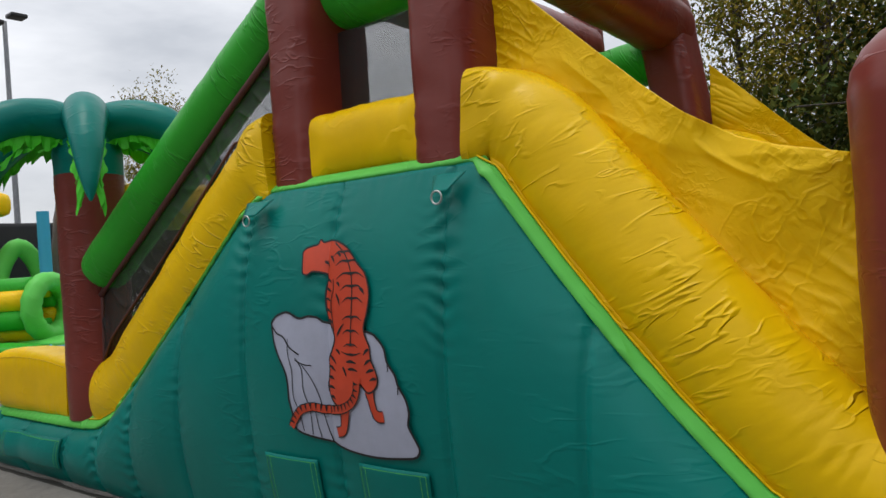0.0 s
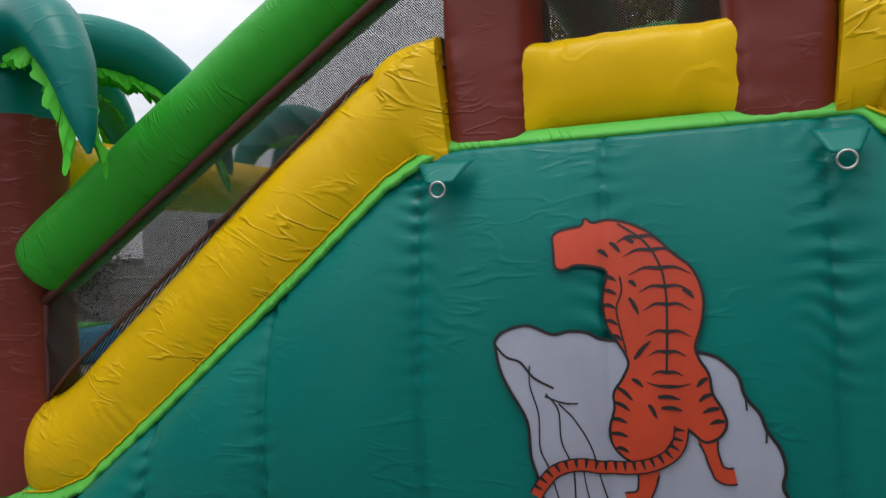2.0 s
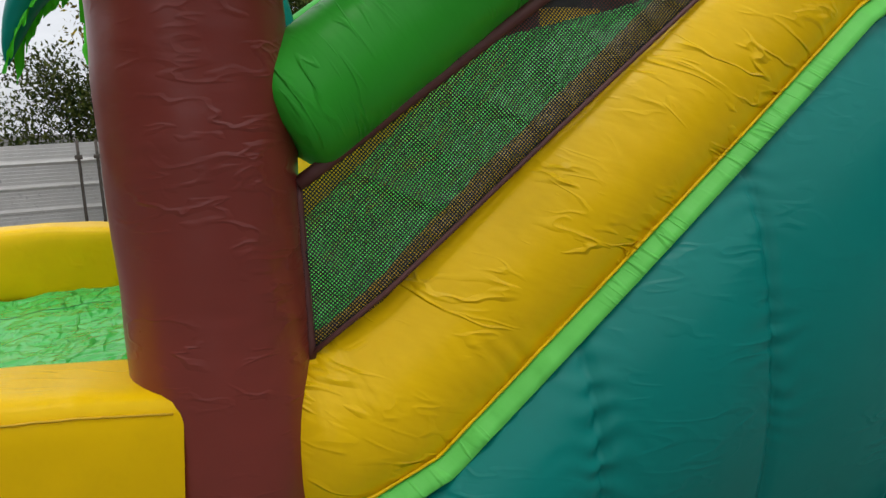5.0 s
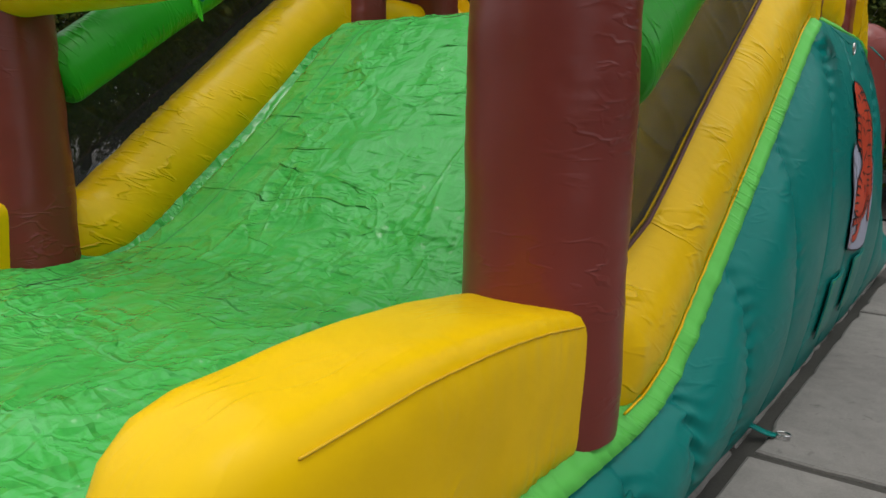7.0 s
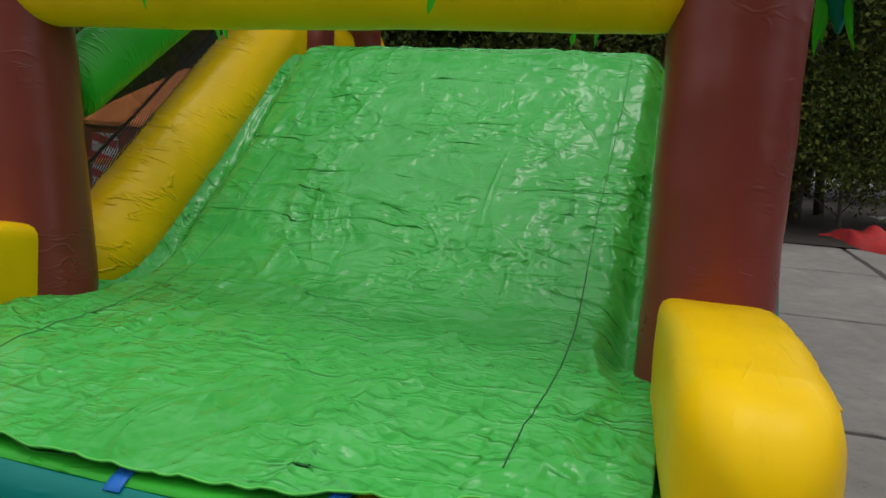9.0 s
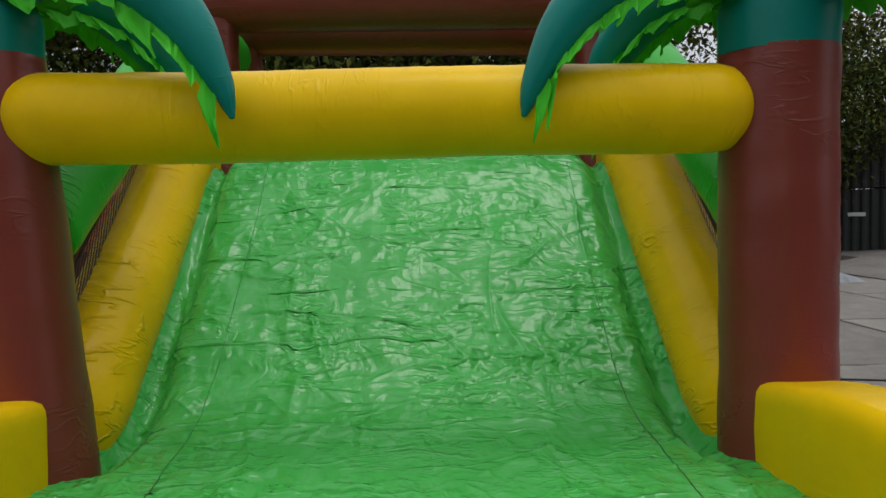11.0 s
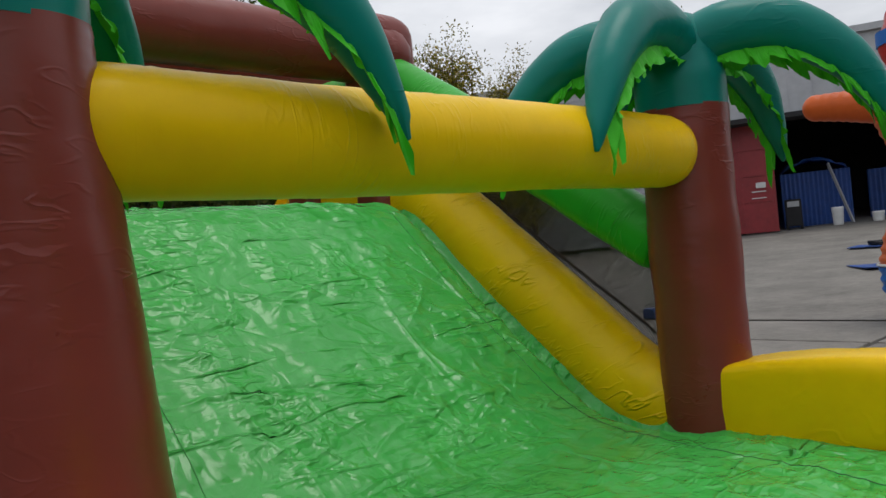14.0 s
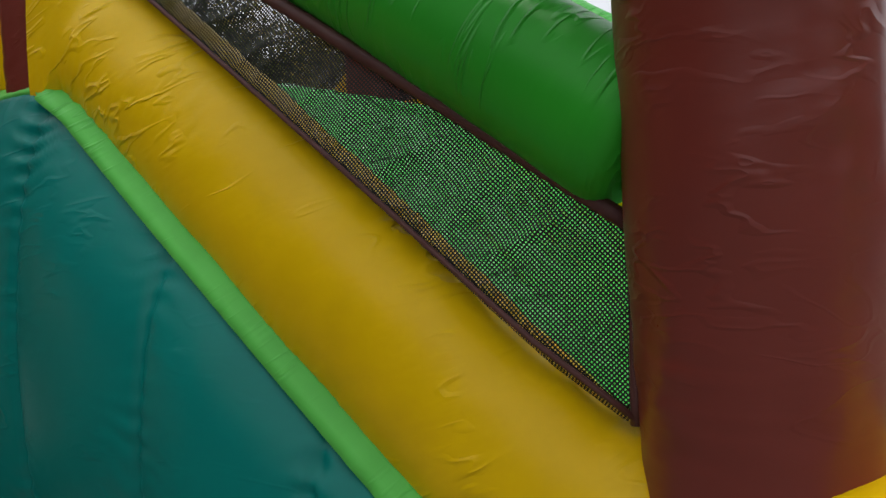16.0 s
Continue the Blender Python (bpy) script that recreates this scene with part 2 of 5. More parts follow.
def concrete(name, color, scale=1.0, dark=0.6):
    m = Nodes(name)
    v = m.coord()
    info = m.n.new("ShaderNodeObjectInfo")
    big = m.noise(v, 0.8 * scale, 6.0, 0.65)
    mid = m.noise(v, 6.0 * scale, 6.0, 0.7, 0.5)
    grit = m.noise(v, 90.0 * scale, 3.0, 0.7)
    s = m.math('ADD', m.math('MULTIPLY', big, 0.5), m.math('ADD', m.math('MULTIPLY', mid, 0.32), m.math('MULTIPLY', grit, 0.18)))
    s = m.math('ADD', s, m.math('MULTIPLY', m.math('SUBTRACT', info.outputs["Random"], 0.5), 0.1))
    flecks = m.ramp(m.noise(v, 15.0 * scale, 4.0, 0.62, 0.6), [(0.60, (0, 0, 0)), (0.70, (1, 1, 1))])
    worn = m.ramp(m.noise(v, 1.9 * scale, 3.0, 0.6), [(0.42, (0.15, 0.15, 0.15)), (0.62, (0.75, 0.75, 0.75))])
    mix = m.n.new("ShaderNodeMix")
    mix.data_type = 'RGBA'
    m.l.new(m.math('MULTIPLY', flecks, worn), mix.inputs["Factor"])
    m.l.new(m.ramp(s, [(0.33, tuple(c * dark for c in color)), (0.66, color)]), mix.inputs["A"])
    mix.inputs["B"].default_value = (*(0.30 * c for c in color), 1)
    m.l.new(mix.outputs["Result"], m.bsdf.inputs["Base Color"])
    m.bsdf.inputs["Roughness"].default_value = 0.88
    nrm = m.bump(mid, 0.25, 0.02)
    m.l.new(m.bump(grit, 0.35, 0.006, nrm), m.bsdf.inputs["Normal"])
    return m.mat


def foliage(name, c1, c2, rough=0.6):
    m = Nodes(name)
    geo = m.n.new("ShaderNodeNewGeometry")
    m.l.new(m.ramp(geo.outputs["Random Per Island"], [(0.0, c1), (0.55, tuple((a + b) / 2 for a, b in zip(c1, c2))), (1.0, c2)]), m.bsdf.inputs["Base Color"])
    m.bsdf.inputs["Roughness"].default_value = 0.9
    m.bsdf.inputs["Specular IOR Level"].default_value = 0.1
    return m.mat


TEAL = vinyl("teal_vinyl", (0.001, 0.196, 0.164), 0.36, 0.22, (1.5, 1.5, 5))
YELLOW = vinyl("yellow_vinyl", (0.90, 0.560, 0.002), 0.34, 0.85, (6, 2.0, 1.7), 68)
STITCH_YELLOW = plain("ochre_stitching", (0.76, 0.45, 0.003), 0.5)
YELLOW_B = vinyl("yellow_vinyl_climb", (0.90, 0.560, 0.002), 0.34, 0.85, (6, 2.0, 1.7), -68)
YELLOW_C = vinyl("yellow_vinyl_plump", (0.90, 0.560, 0.002), 0.34, 0.28, (2.0, 7.0, 2.0))
YELLOW_C.node_tree.nodes["Principled BSDF"].inputs["Specular IOR Level"].default_value = 0.12
BROWN = vinyl("brown_vinyl", (0.212, 0.036, 0.025), 0.32, 0.32, (2.4, 2.4, 7), gloss=0.28)
BROWN.node_tree.nodes["Principled BSDF"].inputs["Specular IOR Level"].default_value = 0.38
GREEN = vinyl("green_vinyl", (0.035, 0.40, 0.028), 0.36, 0.75, (8, 1.6, 1.6), 33)
LIME = vinyl("lime_vinyl", (0.13, 0.60, 0.095), 0.42, 0.5, (9, 1, 1), 39)
SLIDE = crumpled("green_slide_sheet", (0.055, 0.44, 0.070), 0.22, 0.95, 0.86, (0.15, 0.53, 0.17))
SHEET = crumpled("yellow_loose_sheet", (0.90, 0.560, 0.002), 0.38, 0.42, 0.88, None, 1.3)
SHEET.node_tree.nodes["Principled BSDF"].inputs["Specular IOR Level"].default_value = 0.2
BLUE = vinyl("blue_vinyl", (0.02, 0.16, 0.55), 0.42, 0.3)
SKYBLUE = vinyl("light_blue_vinyl", (0.06, 0.38, 0.60), 0.42, 0.3)
ORANGE = vinyl("orange_vinyl", (0.62, 0.12, 0.025), 0.38, 0.7, (0.8, 0.8, 8))
FRINGE = vinyl("green_leaf_fabric", (0.07, 0.55, 0.025), 0.5, 0.3)
NET = netting("black_net", (0.012, 0.011, 0.01), 0.0118, 0.635)
NET_DENSE = netting("black_net_double", (0.012, 0.011, 0.01), 0.008, 0.62)
BIND = plain("brown_binding_tape", (0.11, 0.035, 0.03), 0.6)
STEEL = plain("steel_ring", (0.62, 0.62, 0.60), 0.3, 1.0, 0.15)
INK = plain("black_print", (0.012, 0.011, 0.012), 0.5, 0, 0.1, 9, 0)
PRINT_ORANGE = plain("orange_red_print", (0.62, 0.060, 0.018), 0.42, 0, 0.2, 4.0, 0.05)
PRINT_ROCK = plain("lilac_grey_print", (0.40, 0.42, 0.52), 0.45, 0, 0.12, 5.0, 0.05)
CONCRETE = concrete("worn_concrete", (0.255, 0.237, 0.212), 1.0, 0.42)
JOINT = concrete("dark_joint_soil", (0.055, 0.050, 0.040))
SHADE_WALL = concrete("shade_wall_grey", (0.24, 0.22, 0.20), 1.0, 0.7)
WALLMAT = concrete("pale_block_wall", (0.60, 0.58, 0.55), 1.0, 0.75)
LEAF_A = foliage("autumn_leaves", (0.09, 0.12, 0.018), (0.32, 0.23, 0.03))
LEAF_B = foliage("dark_leaves", (0.020, 0.042, 0.010), (0.085, 0.095, 0.016))
BARK = plain("grey_bark", (0.09, 0.075, 0.06), 0.9, 0, 0.5, 14, 0.6)

# ---------------- building helpers ----------------
ORIGIN = {}


def thing(name, at, label, category, group="", kind=""):
    """An Empty at the thing's base; its parts hang under it."""
    ob = new(name)
    ob.location = at
    ORIGIN[ob] = Vector(at)
    return tagged(ob, label, category, group, kind)


def part(name, vf, material, parent=None, label="", smooth=True):
    """One mesh from world-space (verts, faces), under a thing or a part."""
    verts, faces = vf
    o = ORIGIN.get(parent, Vector((0, 0, 0)))
    me = bpy.data.meshes.new(name)
    me.from_pydata([tuple(Vector(v) - o) for v in verts], [], faces)
    me.materials.append(material)
    if smooth:
        me.polygons.foreach_set("use_smooth", [True] * len(me.polygons))
    me.update()
    ob = new(name, me)
    if parent is not None:
        ob.parent = parent
        ORIGIN[ob] = o
    if label:
        ob["label"] = label
    return ob


def solo(name, vf, material, at, label, category, group="", kind="", smooth=True):
    """A thing that is a single mesh, with its origin at its base."""
    verts, faces = vf
    ob = part(name, ([Vector(v) - Vector(at) for v in verts], faces), material, None, "", smooth)
    ob.location = at
    return tagged(ob, label, category, group, kind)


def join(*vfs):
    verts, faces = [], []
    for v, f in vfs:
        k = len(verts)
        verts += list(v)
        faces += [tuple(i + k for i in q) for q in f]
    return verts, faces


def box(x0, x1, y0, y1, z0, z1, b=0.0):
    """A box, with chamfered edges if b."""
    bm = bmesh.new()
    bmesh.ops.create_cube(bm, size=1.0)
    for v in bm.verts:
        v.co = Vector(((x0 + x1) / 2 + v.co.x * (x1 - x0), (y0 + y1) / 2 + v.co.y * (y1 - y0), (z0 + z1) / 2 + v.co.z * (z1 - z0)))
    if b:
        bmesh.ops.bevel(bm, geom=bm.edges[:], offset=b, segments=2, affect='EDGES', profile=0.5)
    bm.verts.index_update()
    out = [v.co.copy() for v in bm.verts], [tuple(v.index for v in f.verts) for f in bm.faces]
    bm.free()
    return out


def smooth_path(pts, n):
    """A Catmull-Rom curve through the points, n steps in all, evenly spaced."""
    p = [Vector(q) for q in pts]
    p = [p[0] * 2 - p[1]] + p + [p[-1] * 2 - p[-2]]
    out = []
    for i in range(1, len(p) - 2):
        a, b, c, d = p[i - 1:i + 3]
        for k in range(24):
            t = k / 24
            out.append(0.5 * (2 * b + (c - a) * t + (2 * a - 5 * b + 4 * c - d) * t * t + (3 * b - a - 3 * c + d) * t ** 3))
    out.append(p[-2])
    cum = [0.0]
    for a, b in zip(out, out[1:]):
        cum.append(cum[-1] + (b - a).length)
    res, j = [], 0
    for k in range(n + 1):
        s = cum[-1] * k / n
        while j < len(cum) - 2 and cum[j + 1] < s:
            j += 1
        w = (s - cum[j]) / max(1e-9, cum[j + 1] - cum[j])
        res.append(out[j].lerp(out[j + 1], min(1, max(0, w))))
    return res


def sweep(path, ru, rv=None, hint=(0, 1, 0), seg=28, caps=("flat", "flat"), square=2.0, rough=0.0, seed=0.0, pucker=()):
    """A tube along a path. ru: half width along hint, rv: half width across it; numbers or functions of 0..1.
    caps: flat, round or none. square: superellipse power. rough: uneven swelling.
    pucker: (angle, depth, reach) of seams that draw the cloth into short creases."""
    path = [Vector(p) for p in path]
    rv = ru if rv is None else rv
    fu = ru if callable(ru) else (lambda s: ru)
    fv = rv if callable(rv) else (lambda s: rv)
    n = len(path) - 1
    tang = [(path[min(i + 1, n)] - path[max(i - 1, 0)]).normalized() for i in range(n + 1)]
    stations = [(path[i], tang[i], fu(i / n), fv(i / n)) for i in range(n + 1)]
    if caps[0] == "round":
        t0 = tang[0]
        pre = [(path[0] - t0 * fv(0) * math.sin(a), t0, fu(0) * math.cos(a), fv(0) * math.cos(a)) for a in [radians(q) for q in (86, 72, 55, 38, 20)]]
        stations = pre + stations
    if caps[1] == "round":
        t1 = tang[-1]
        stations = stations + [(path[-1] + t1 * fv(1) * math.sin(a), t1, fu(1) * math.cos(a), fv(1) * math.cos(a)) for a in [radians(q) for q in (20, 38, 55, 72, 86)]]
    verts, faces = [], []
    h = Vector(hint)
    run, last = 0.0, stations[0][0]
    total = sum((q[0] - p[0]).length for p, q in zip(stations, stations[1:]))
    for c, t, a, b in stations:
        run += (c - last).length
        power = square(run / total) if callable(square) else square
        last = c
        u = (h - t * h.dot(t)).normalized()
        w = t.cross(u)
        for k in range(seg):
            g = 2 * math.pi * k / seg
            cg, sg = math.cos(g), math.sin(g)
            e = (abs(cg) ** power + abs(sg) ** power) ** (-1 / power)
            p = c + u * (a * e * cg) + w * (b * e * sg)
            if rough:
                p = p + (p - c) * (rough * noise.noise(p * 5.0 + Vector((seed, seed * 2, 0))) * 2)
            for ang, depth, reach in pucker:
                da = (g - radians(ang) + math.pi) % (2 * math.pi) - math.pi
                if abs(da) < 4 * reach:
                    on = max(0.0, 0.30 + 1.9 * noise.noise(Vector((run * 2.3, ang, seed))))
                    wv = noise.noise(Vector((run * (15 + 6 * math.sin(run * 2.7 + ang)) + da * 3.0 * math.sin(run * 3.1 + seed), da * 1.4, seed + ang))) + 0.6 * noise.noise(Vector((run * 41, da * 2.5, seed - ang)))
                    p = p + (p - c).normalized() * (depth * on * math.exp(-abs(da) / reach) * (wv - 0.2 * math.exp(-(da / 0.05) ** 2)))
            verts.append(p)
    m = len(stations)
    for i in range(m - 1):
        for k in range(seg):
            k2 = (k + 1) % seg
            faces.append((i * seg + k, i * seg + k2, (i + 1) * seg + k2, (i + 1) * seg + k))
    for end, first in ((0, 0), (1, (m - 1) * seg)):
        if caps[end] == "none":
            continue
        rim = list(range(first, first + seg))
        if caps[end] == "flat" and seg > 20:
            # a rim of its own, so that the edge of the cap stays crisp
            verts += [verts[i].copy() for i in rim]
            rim = list(range(len(verts) - seg, len(verts)))
        faces.append(tuple(rim if end else reversed(rim)))
    return verts, faces


def sheet(fn, nu, nv, thick=0.0, tn=None):
    """A grid surface fn(u, v), optionally with a back side offset by tn * thick."""
    verts = [Vector(fn(i / nu, j / nv)) for j in range(nv + 1) for i in range(nu + 1)]
    w = nu + 1
    faces = [(j * w + i, j * w + i + 1, (j + 1) * w + i + 1, (j + 1) * w + i) for j in range(nv) for i in range(nu)]
    if thick:
        k = len(verts)
        off = Vector(tn) * thick
        verts += [v + off for v in verts]
        faces += [tuple(reversed([i + k for i in f])) for f in faces]
        rim = [i for i in range(nu)] + [j * w + nu for j in range(nv)] + [nv * w + i for i in range(nu, 0, -1)] + [j * w for j in range(nv, 0, -1)]
        for a, b in zip(rim, rim[1:] + rim[:1]):
            faces.append((b, a, a + k, b + k))
    return verts, faces


def boxy_end(s):
    """Round, but boxy at the end where the cloth is sewn flat to a post."""
    return 2.0 + 4.0 * max(0.0, 1 - (1 - s) / 0.08)


def lerp_curve(pts):
    """z as a smooth function of x through sorted points."""
    xs = [p[0] for p in pts]
    zs = [p[1] for p in pts]

    def f(x):
        if x <= xs[0]:
            return zs[0]
        if x >= xs[-1]:
            return zs[-1]
        for i in range(len(xs) - 1):
            if xs[i] <= x <= xs[i + 1]:
                t = (x - xs[i]) / (xs[i + 1] - xs[i])
                return zs[i] + (zs[i + 1] - zs[i]) * t
    return f


# ---------------- the inflatable slide ----------------
YC = 2.035           # its middle line; the two long sides mirror about it
X_FRONT, X_BACK = -1.78, 5.45
TX, TY, TR = -0.40, 0.37, 0.25      # near palm trunk
BED = 0.47
# height of the lime edging along the side, from the landing end over the deck to the climbing end
EDGE = [(-1.78, 0.46), (-0.6, 0.46), (-0.25, 0.465), (-0.05, 0.485), (0.15, 0.56), (0.4, 0.755), (0.8, 1.07), (1.3, 1.47), (1.75, 1.84), (1.92, 1.935), (2.1, 1.945),
        (3.45, 1.945), (3.56, 1.885), (3.68, 1.715), (3.85, 1.485), (4.1, 1.17), (4.3, 0.94), (4.6, 0.63), (4.78, 0.52), (5.45, 0.47)]
edge_z = lerp_curve(EDGE)

slide = thing("inflatable_slide", (1.8, YC, 0), "large inflatable jungle slide in teal, yellow, brown and green vinyl", "bouncy castle")


def mirror(vf, far):
    """The same shape on the far long side."""
    if not far:
        return vf
    return [Vector((v[0], 2 * YC - v[1], v[2])) for v in vf[0]], [tuple(reversed(f)) for f in vf[1]]


SEAMS = [-1.78, -1.1, -0.4, 0.1, 0.62, 1.25, 1.93, 2.62, 3.32, 3.98, 4.6, 5.45]


def on_slope(x):
    """1 on the two slopes, 0 along the deck and the ends."""
    return max(0.0, min(1.0, (x + 0.25) / 0.2, (2.02 - x) / 0.1)) + max(0.0, min(1.0, (x - 3.42) / 0.1, (5.0 - x) / 0.2))


def side_panel(far):
    """The bulging teal side wall, quilted by upright seams."""
    def fn(u, v):
        x = X_FRONT + (X_BACK - X_FRONT) * u
        top = edge_z(x) - 0.045 + 0.032 * (1 - on_slope(x)) * (x > 1.5)
        z = top * v
        for a, b in zip(SEAMS, SEAMS[1:]):
            if a <= x <= b:
                s = math.sin(math.pi * (x - a) / (b - a))
                d = min(x - a, b - x)
                break
        hgt = min(1.0, top / 1.2)
        y = 0.115 - 0.14 * math.sin(math.pi * min(1, 0.06 + 0.92 * v)) ** 0.8 * (0.4 + 0.6 * hgt) - 0.045 * (s ** 0.6) * math.sin(math.pi * (0.08 + 0.84 * v))
        # puckers beside each seam
        if d < 0.2:
            y += 0.014 * math.exp(-(d / 0.014) ** 2)
            k = math.exp(-d / 0.055) * max(0.0, 0.25 + 1.6 * noise.noise(Vector((x * 0.9, z * 1.6, 3))) + 0.5 * (v > 0.55))
            y += 0.011 * k * math.sin(z * 82 + 7 * noise.noise(Vector((x * 7, z * 4, 7))))
        # drawn in at the upper edge
        if v > 0.78:
            y += ((v - 0.78) / 0.22) ** 2 * 0.05
        if v > 0.9:
            y += 0.006 * noise.noise(Vector((x * 24, z * 5, 1))) * (v - 0.9) * 10
        return x, y, z
    vf = sheet(fn, 480, 110, 0.2, (0, 1, 0))
    return mirror((vf[0], [tuple(reversed(f)) for f in vf[1]]), far)


def edge_fn(x, v):
    """The sewn-on edge between the tubes and the side wall; v runs down it."""
    dz = (edge_z(x + 0.05) - edge_z(x - 0.05)) / 0.1
    n = 1 / math.hypot(1, dz)
    ruffle = 1.0 if x < 0.5 else 0.45
    r = ruffle * (0.0055 * math.sin(x * 74 + 5 * noise.noise(Vector((x * 5, 0, 0)))) + 0.006 * noise.noise(Vector((x * 21, 3, 0)))) * max(0, v)
    w = -0.03 + 0.10 * v
    return Vector((x + dz * n * w * 0.9, 0.205 - 0.105 * v + r, edge_z(x) + 0.02 - w * n * 0.9 - r))


def edging(far, v0, v1):
    def fn(u, v):
        x = X_FRONT + (X_BACK - X_FRONT) * u
        slope = on_slope(x)
        a, b = (v0 * slope, v1 * (0.55 + 0.45 * slope if 1.5 < x < 3.6 else 1.0)) if v0 > 0 else (v0, v0 + (v1 - v0) * slope)
        return edge_fn(x, a + (b - a) * v)
    vf = sheet(fn, 300, 3, 0.03, (0, 0.6, -0.5))
    return mirror((vf[0], [tuple(reversed(f)) for f in vf[1]]), far)


SEAM_LINES = ((232, 0.019, 0.45), (152, 0.007, 0.30), (98, 0.012, 0.38), (290, 0.010, 0.3))
ROUND_SEAMS = ((20, 0.011, 0.4), (140, 0.011, 0.4), (215, 0.013, 0.5), (290, 0.012, 0.4))


def side(far):
    P = lambda name, vf, mat, label="": part(name, mirror(vf, far), mat, slide, label)
    part("side_panel", side_panel(far), TEAL, slide, "bulging teal side wall with upright seams")
    split = 0.22 if far else 0.42
    part("tube_apron", edging(far, -0.35, split), YELLOW, slide, "yellow cloth edge below the tubes")
    part("edging_strip", edging(far, split, 1.0), LIME, slide, "lime green edging strip")
    # tubes
    ty = 0.375
    low = smooth_path([(-0.29, ty, 0.652), (-0.2, ty, 0.655), (-0.12, ty, 0.67), (0.03, ty, 0.72), (0.25, ty, 0.88), (0.6, ty, 1.165), (1.1, ty, 1.565), (1.5, ty, 1.885), (1.72, ty, 2.05), (1.86, ty, 2.125), (2.0, ty, 2.14)], 230)
    P("slide_side_tube", sweep([p + Vector((0.020, 0, -0.028)) for p in low], lambda s: 0.175 + 0.070 * math.sin(min(1, s / 0.055) * math.pi / 2), lambda s: 0.288 + 0.010 * math.sin(math.pi * s), square=boxy_end, rough=0.012, seed=1 + far, caps=("flat", "flat"), seg=60, pucker=SEAM_LINES), YELLOW, "yellow inflated tube beside the slide")
    P("deck_tube", sweep([(2.26 + 0.87 * k / 60, ty + 0.01, 2.135 + 0.012 * math.sin(math.pi * k / 60)) for k in range(61)], 0.19, lambda s: 0.19 + 0.012 * math.sin(math.pi * s), square=lambda s: 2.8 + 5 * max(0.0, 1 - min(s, 1 - s) / 0.2), rough=0.012, seed=5 + far, seg=60, pucker=SEAM_LINES), YELLOW_C, "short yellow tube on the deck edge")
    high = smooth_path([(3.385, ty, 2.14), (3.47, ty, 2.135), (3.62, ty, 2.08), (3.78, ty, 1.92), (4.0, ty, 1.655), (4.3, ty, 1.285), (4.6, ty, 0.93), (4.85, ty, 0.70), (5.05, ty, 0.64)], 200)
    P("climb_side_tube", sweep([p + Vector((-0.042, 0, -0.045)) * min(1, k / 50) for k, p in enumerate(high)], 0.238, lambda s: 0.226 + 0.045 * min(1, s * 4), square=lambda s: boxy_end(1 - s), rough=0.012, seed=9 + far, seg=60, pucker=SEAM_LINES), YELLOW_B, "yellow inflated tube beside the climbing ramp")
    for name, path in (("tube_seam", low), ("tube_seam", high)):
        line = [p + Vector((0, -0.19, 0.105)) for p in path[6:-6:3]]
        P(name, sweep(line, 0.002, seg=6), YELLOW)
        flange = [edge_fn(p.x, split) + Vector((0, -0.008, 0.003)) for p in path[6:-6:3]]
        P("tube_flange", sweep(flange, 0.005, 0.005, seg=8), YELLOW)
    # posts on the deck
    for px, tip in ((2.175, 0.02), (3.215, -0.2 if far else 0.02)):
        post = P("deck_post", sweep([(px + tip * k / 90, 0.445, 1.945 + 1.5 * k / 90) for k in range(91)], 0.275, 0.185, (0, 1, 0), 60, ("flat", "round"), 4.5, 0.012, px, ((140, 0.012, 0.3), (220, 0.012, 0.3), (40, 0.01, 0.3), (320, 0.01, 0.3))), BROWN, "brown square inflated post")
    P("upper_tube", sweep([(2.1 + (0.95 if far else 1.2) * k / 12, 0.48, 3.02 + 0.01 * math.sin(k)) for k in range(13)], 0.19, seg=28, rough=0.01), GREEN, "green tube between the posts")
    # green handrail
    rail = [(-0.205 + 2.255 * k / 170, 0.330 + 0.085 * k / 170, 1.556 + 1.491 * k / 170 + 0.02 * math.sin(math.pi * k / 170)) for k in range(171)]
    P("handrail_tube", sweep(rail, lambda s: 0.185 * (1 - (1 - min(1, (s + 0.002) / 0.045)) ** 4) ** (1 / 4), seg=56, rough=0.012, seed=3 + far, pucker=((265, 0.014, 0.5), (150, 0.007, 0.3), (60, 0.008, 0.4))), GREEN, "slanting green inflated handrail")
    # nets
    ny = 0.40

    def net_fn(u, v):
        x = -0.165 + 2.185 * u
        z0 = (0.965 if far else 0.912) + (0.763 if far else 0.748) * (x + 0.16)
        z1 = 1.415 + 0.642 * (x + 0.13)
        z0 = min(z0, 2.31 if far else 2.275)
        k = max(0.0, 1 - u / 0.10)
        return x, 0.235 + 0.065 * v + 0.05 * k * (1 - v) + 0.012 * noise.noise(Vector((x * 2, z0 + (z1 - z0) * v, 1))), z0 - 0.012 + (z1 - z0 + 0.012) * v
    def net_cloth(u, v):
        a, b = Vector(net_fn(u, 0)), Vector(net_fn(u, 1))
        p = a.lerp(b, v) - Vector((0, -0.08, 0.06)) * max(0.0, 1 - v / 0.05)
        fold = max(0.0, 1 - 3.2 * abs(noise.noise(Vector((p.x * 2.0 + p.z * 0.4, p.z * 5.5 + p.x * 3.4, 2))))) ** 2
        p.y += (0.012 * noise.noise(Vector((p.x * 2.5, p.z * 2.5, 8))) - 0.022 * fold) * math.sin(math.pi * v)
        return p
    P("safety_net", sheet(net_cloth, 240, 110), NET, "fine black safety net")
    P("deck_net", sheet(lambda u, v: (2.33 + 0.72 * u, ny + 0.02, 2.3 + 0.5 * v), 8, 6), NET, "fine black safety net")
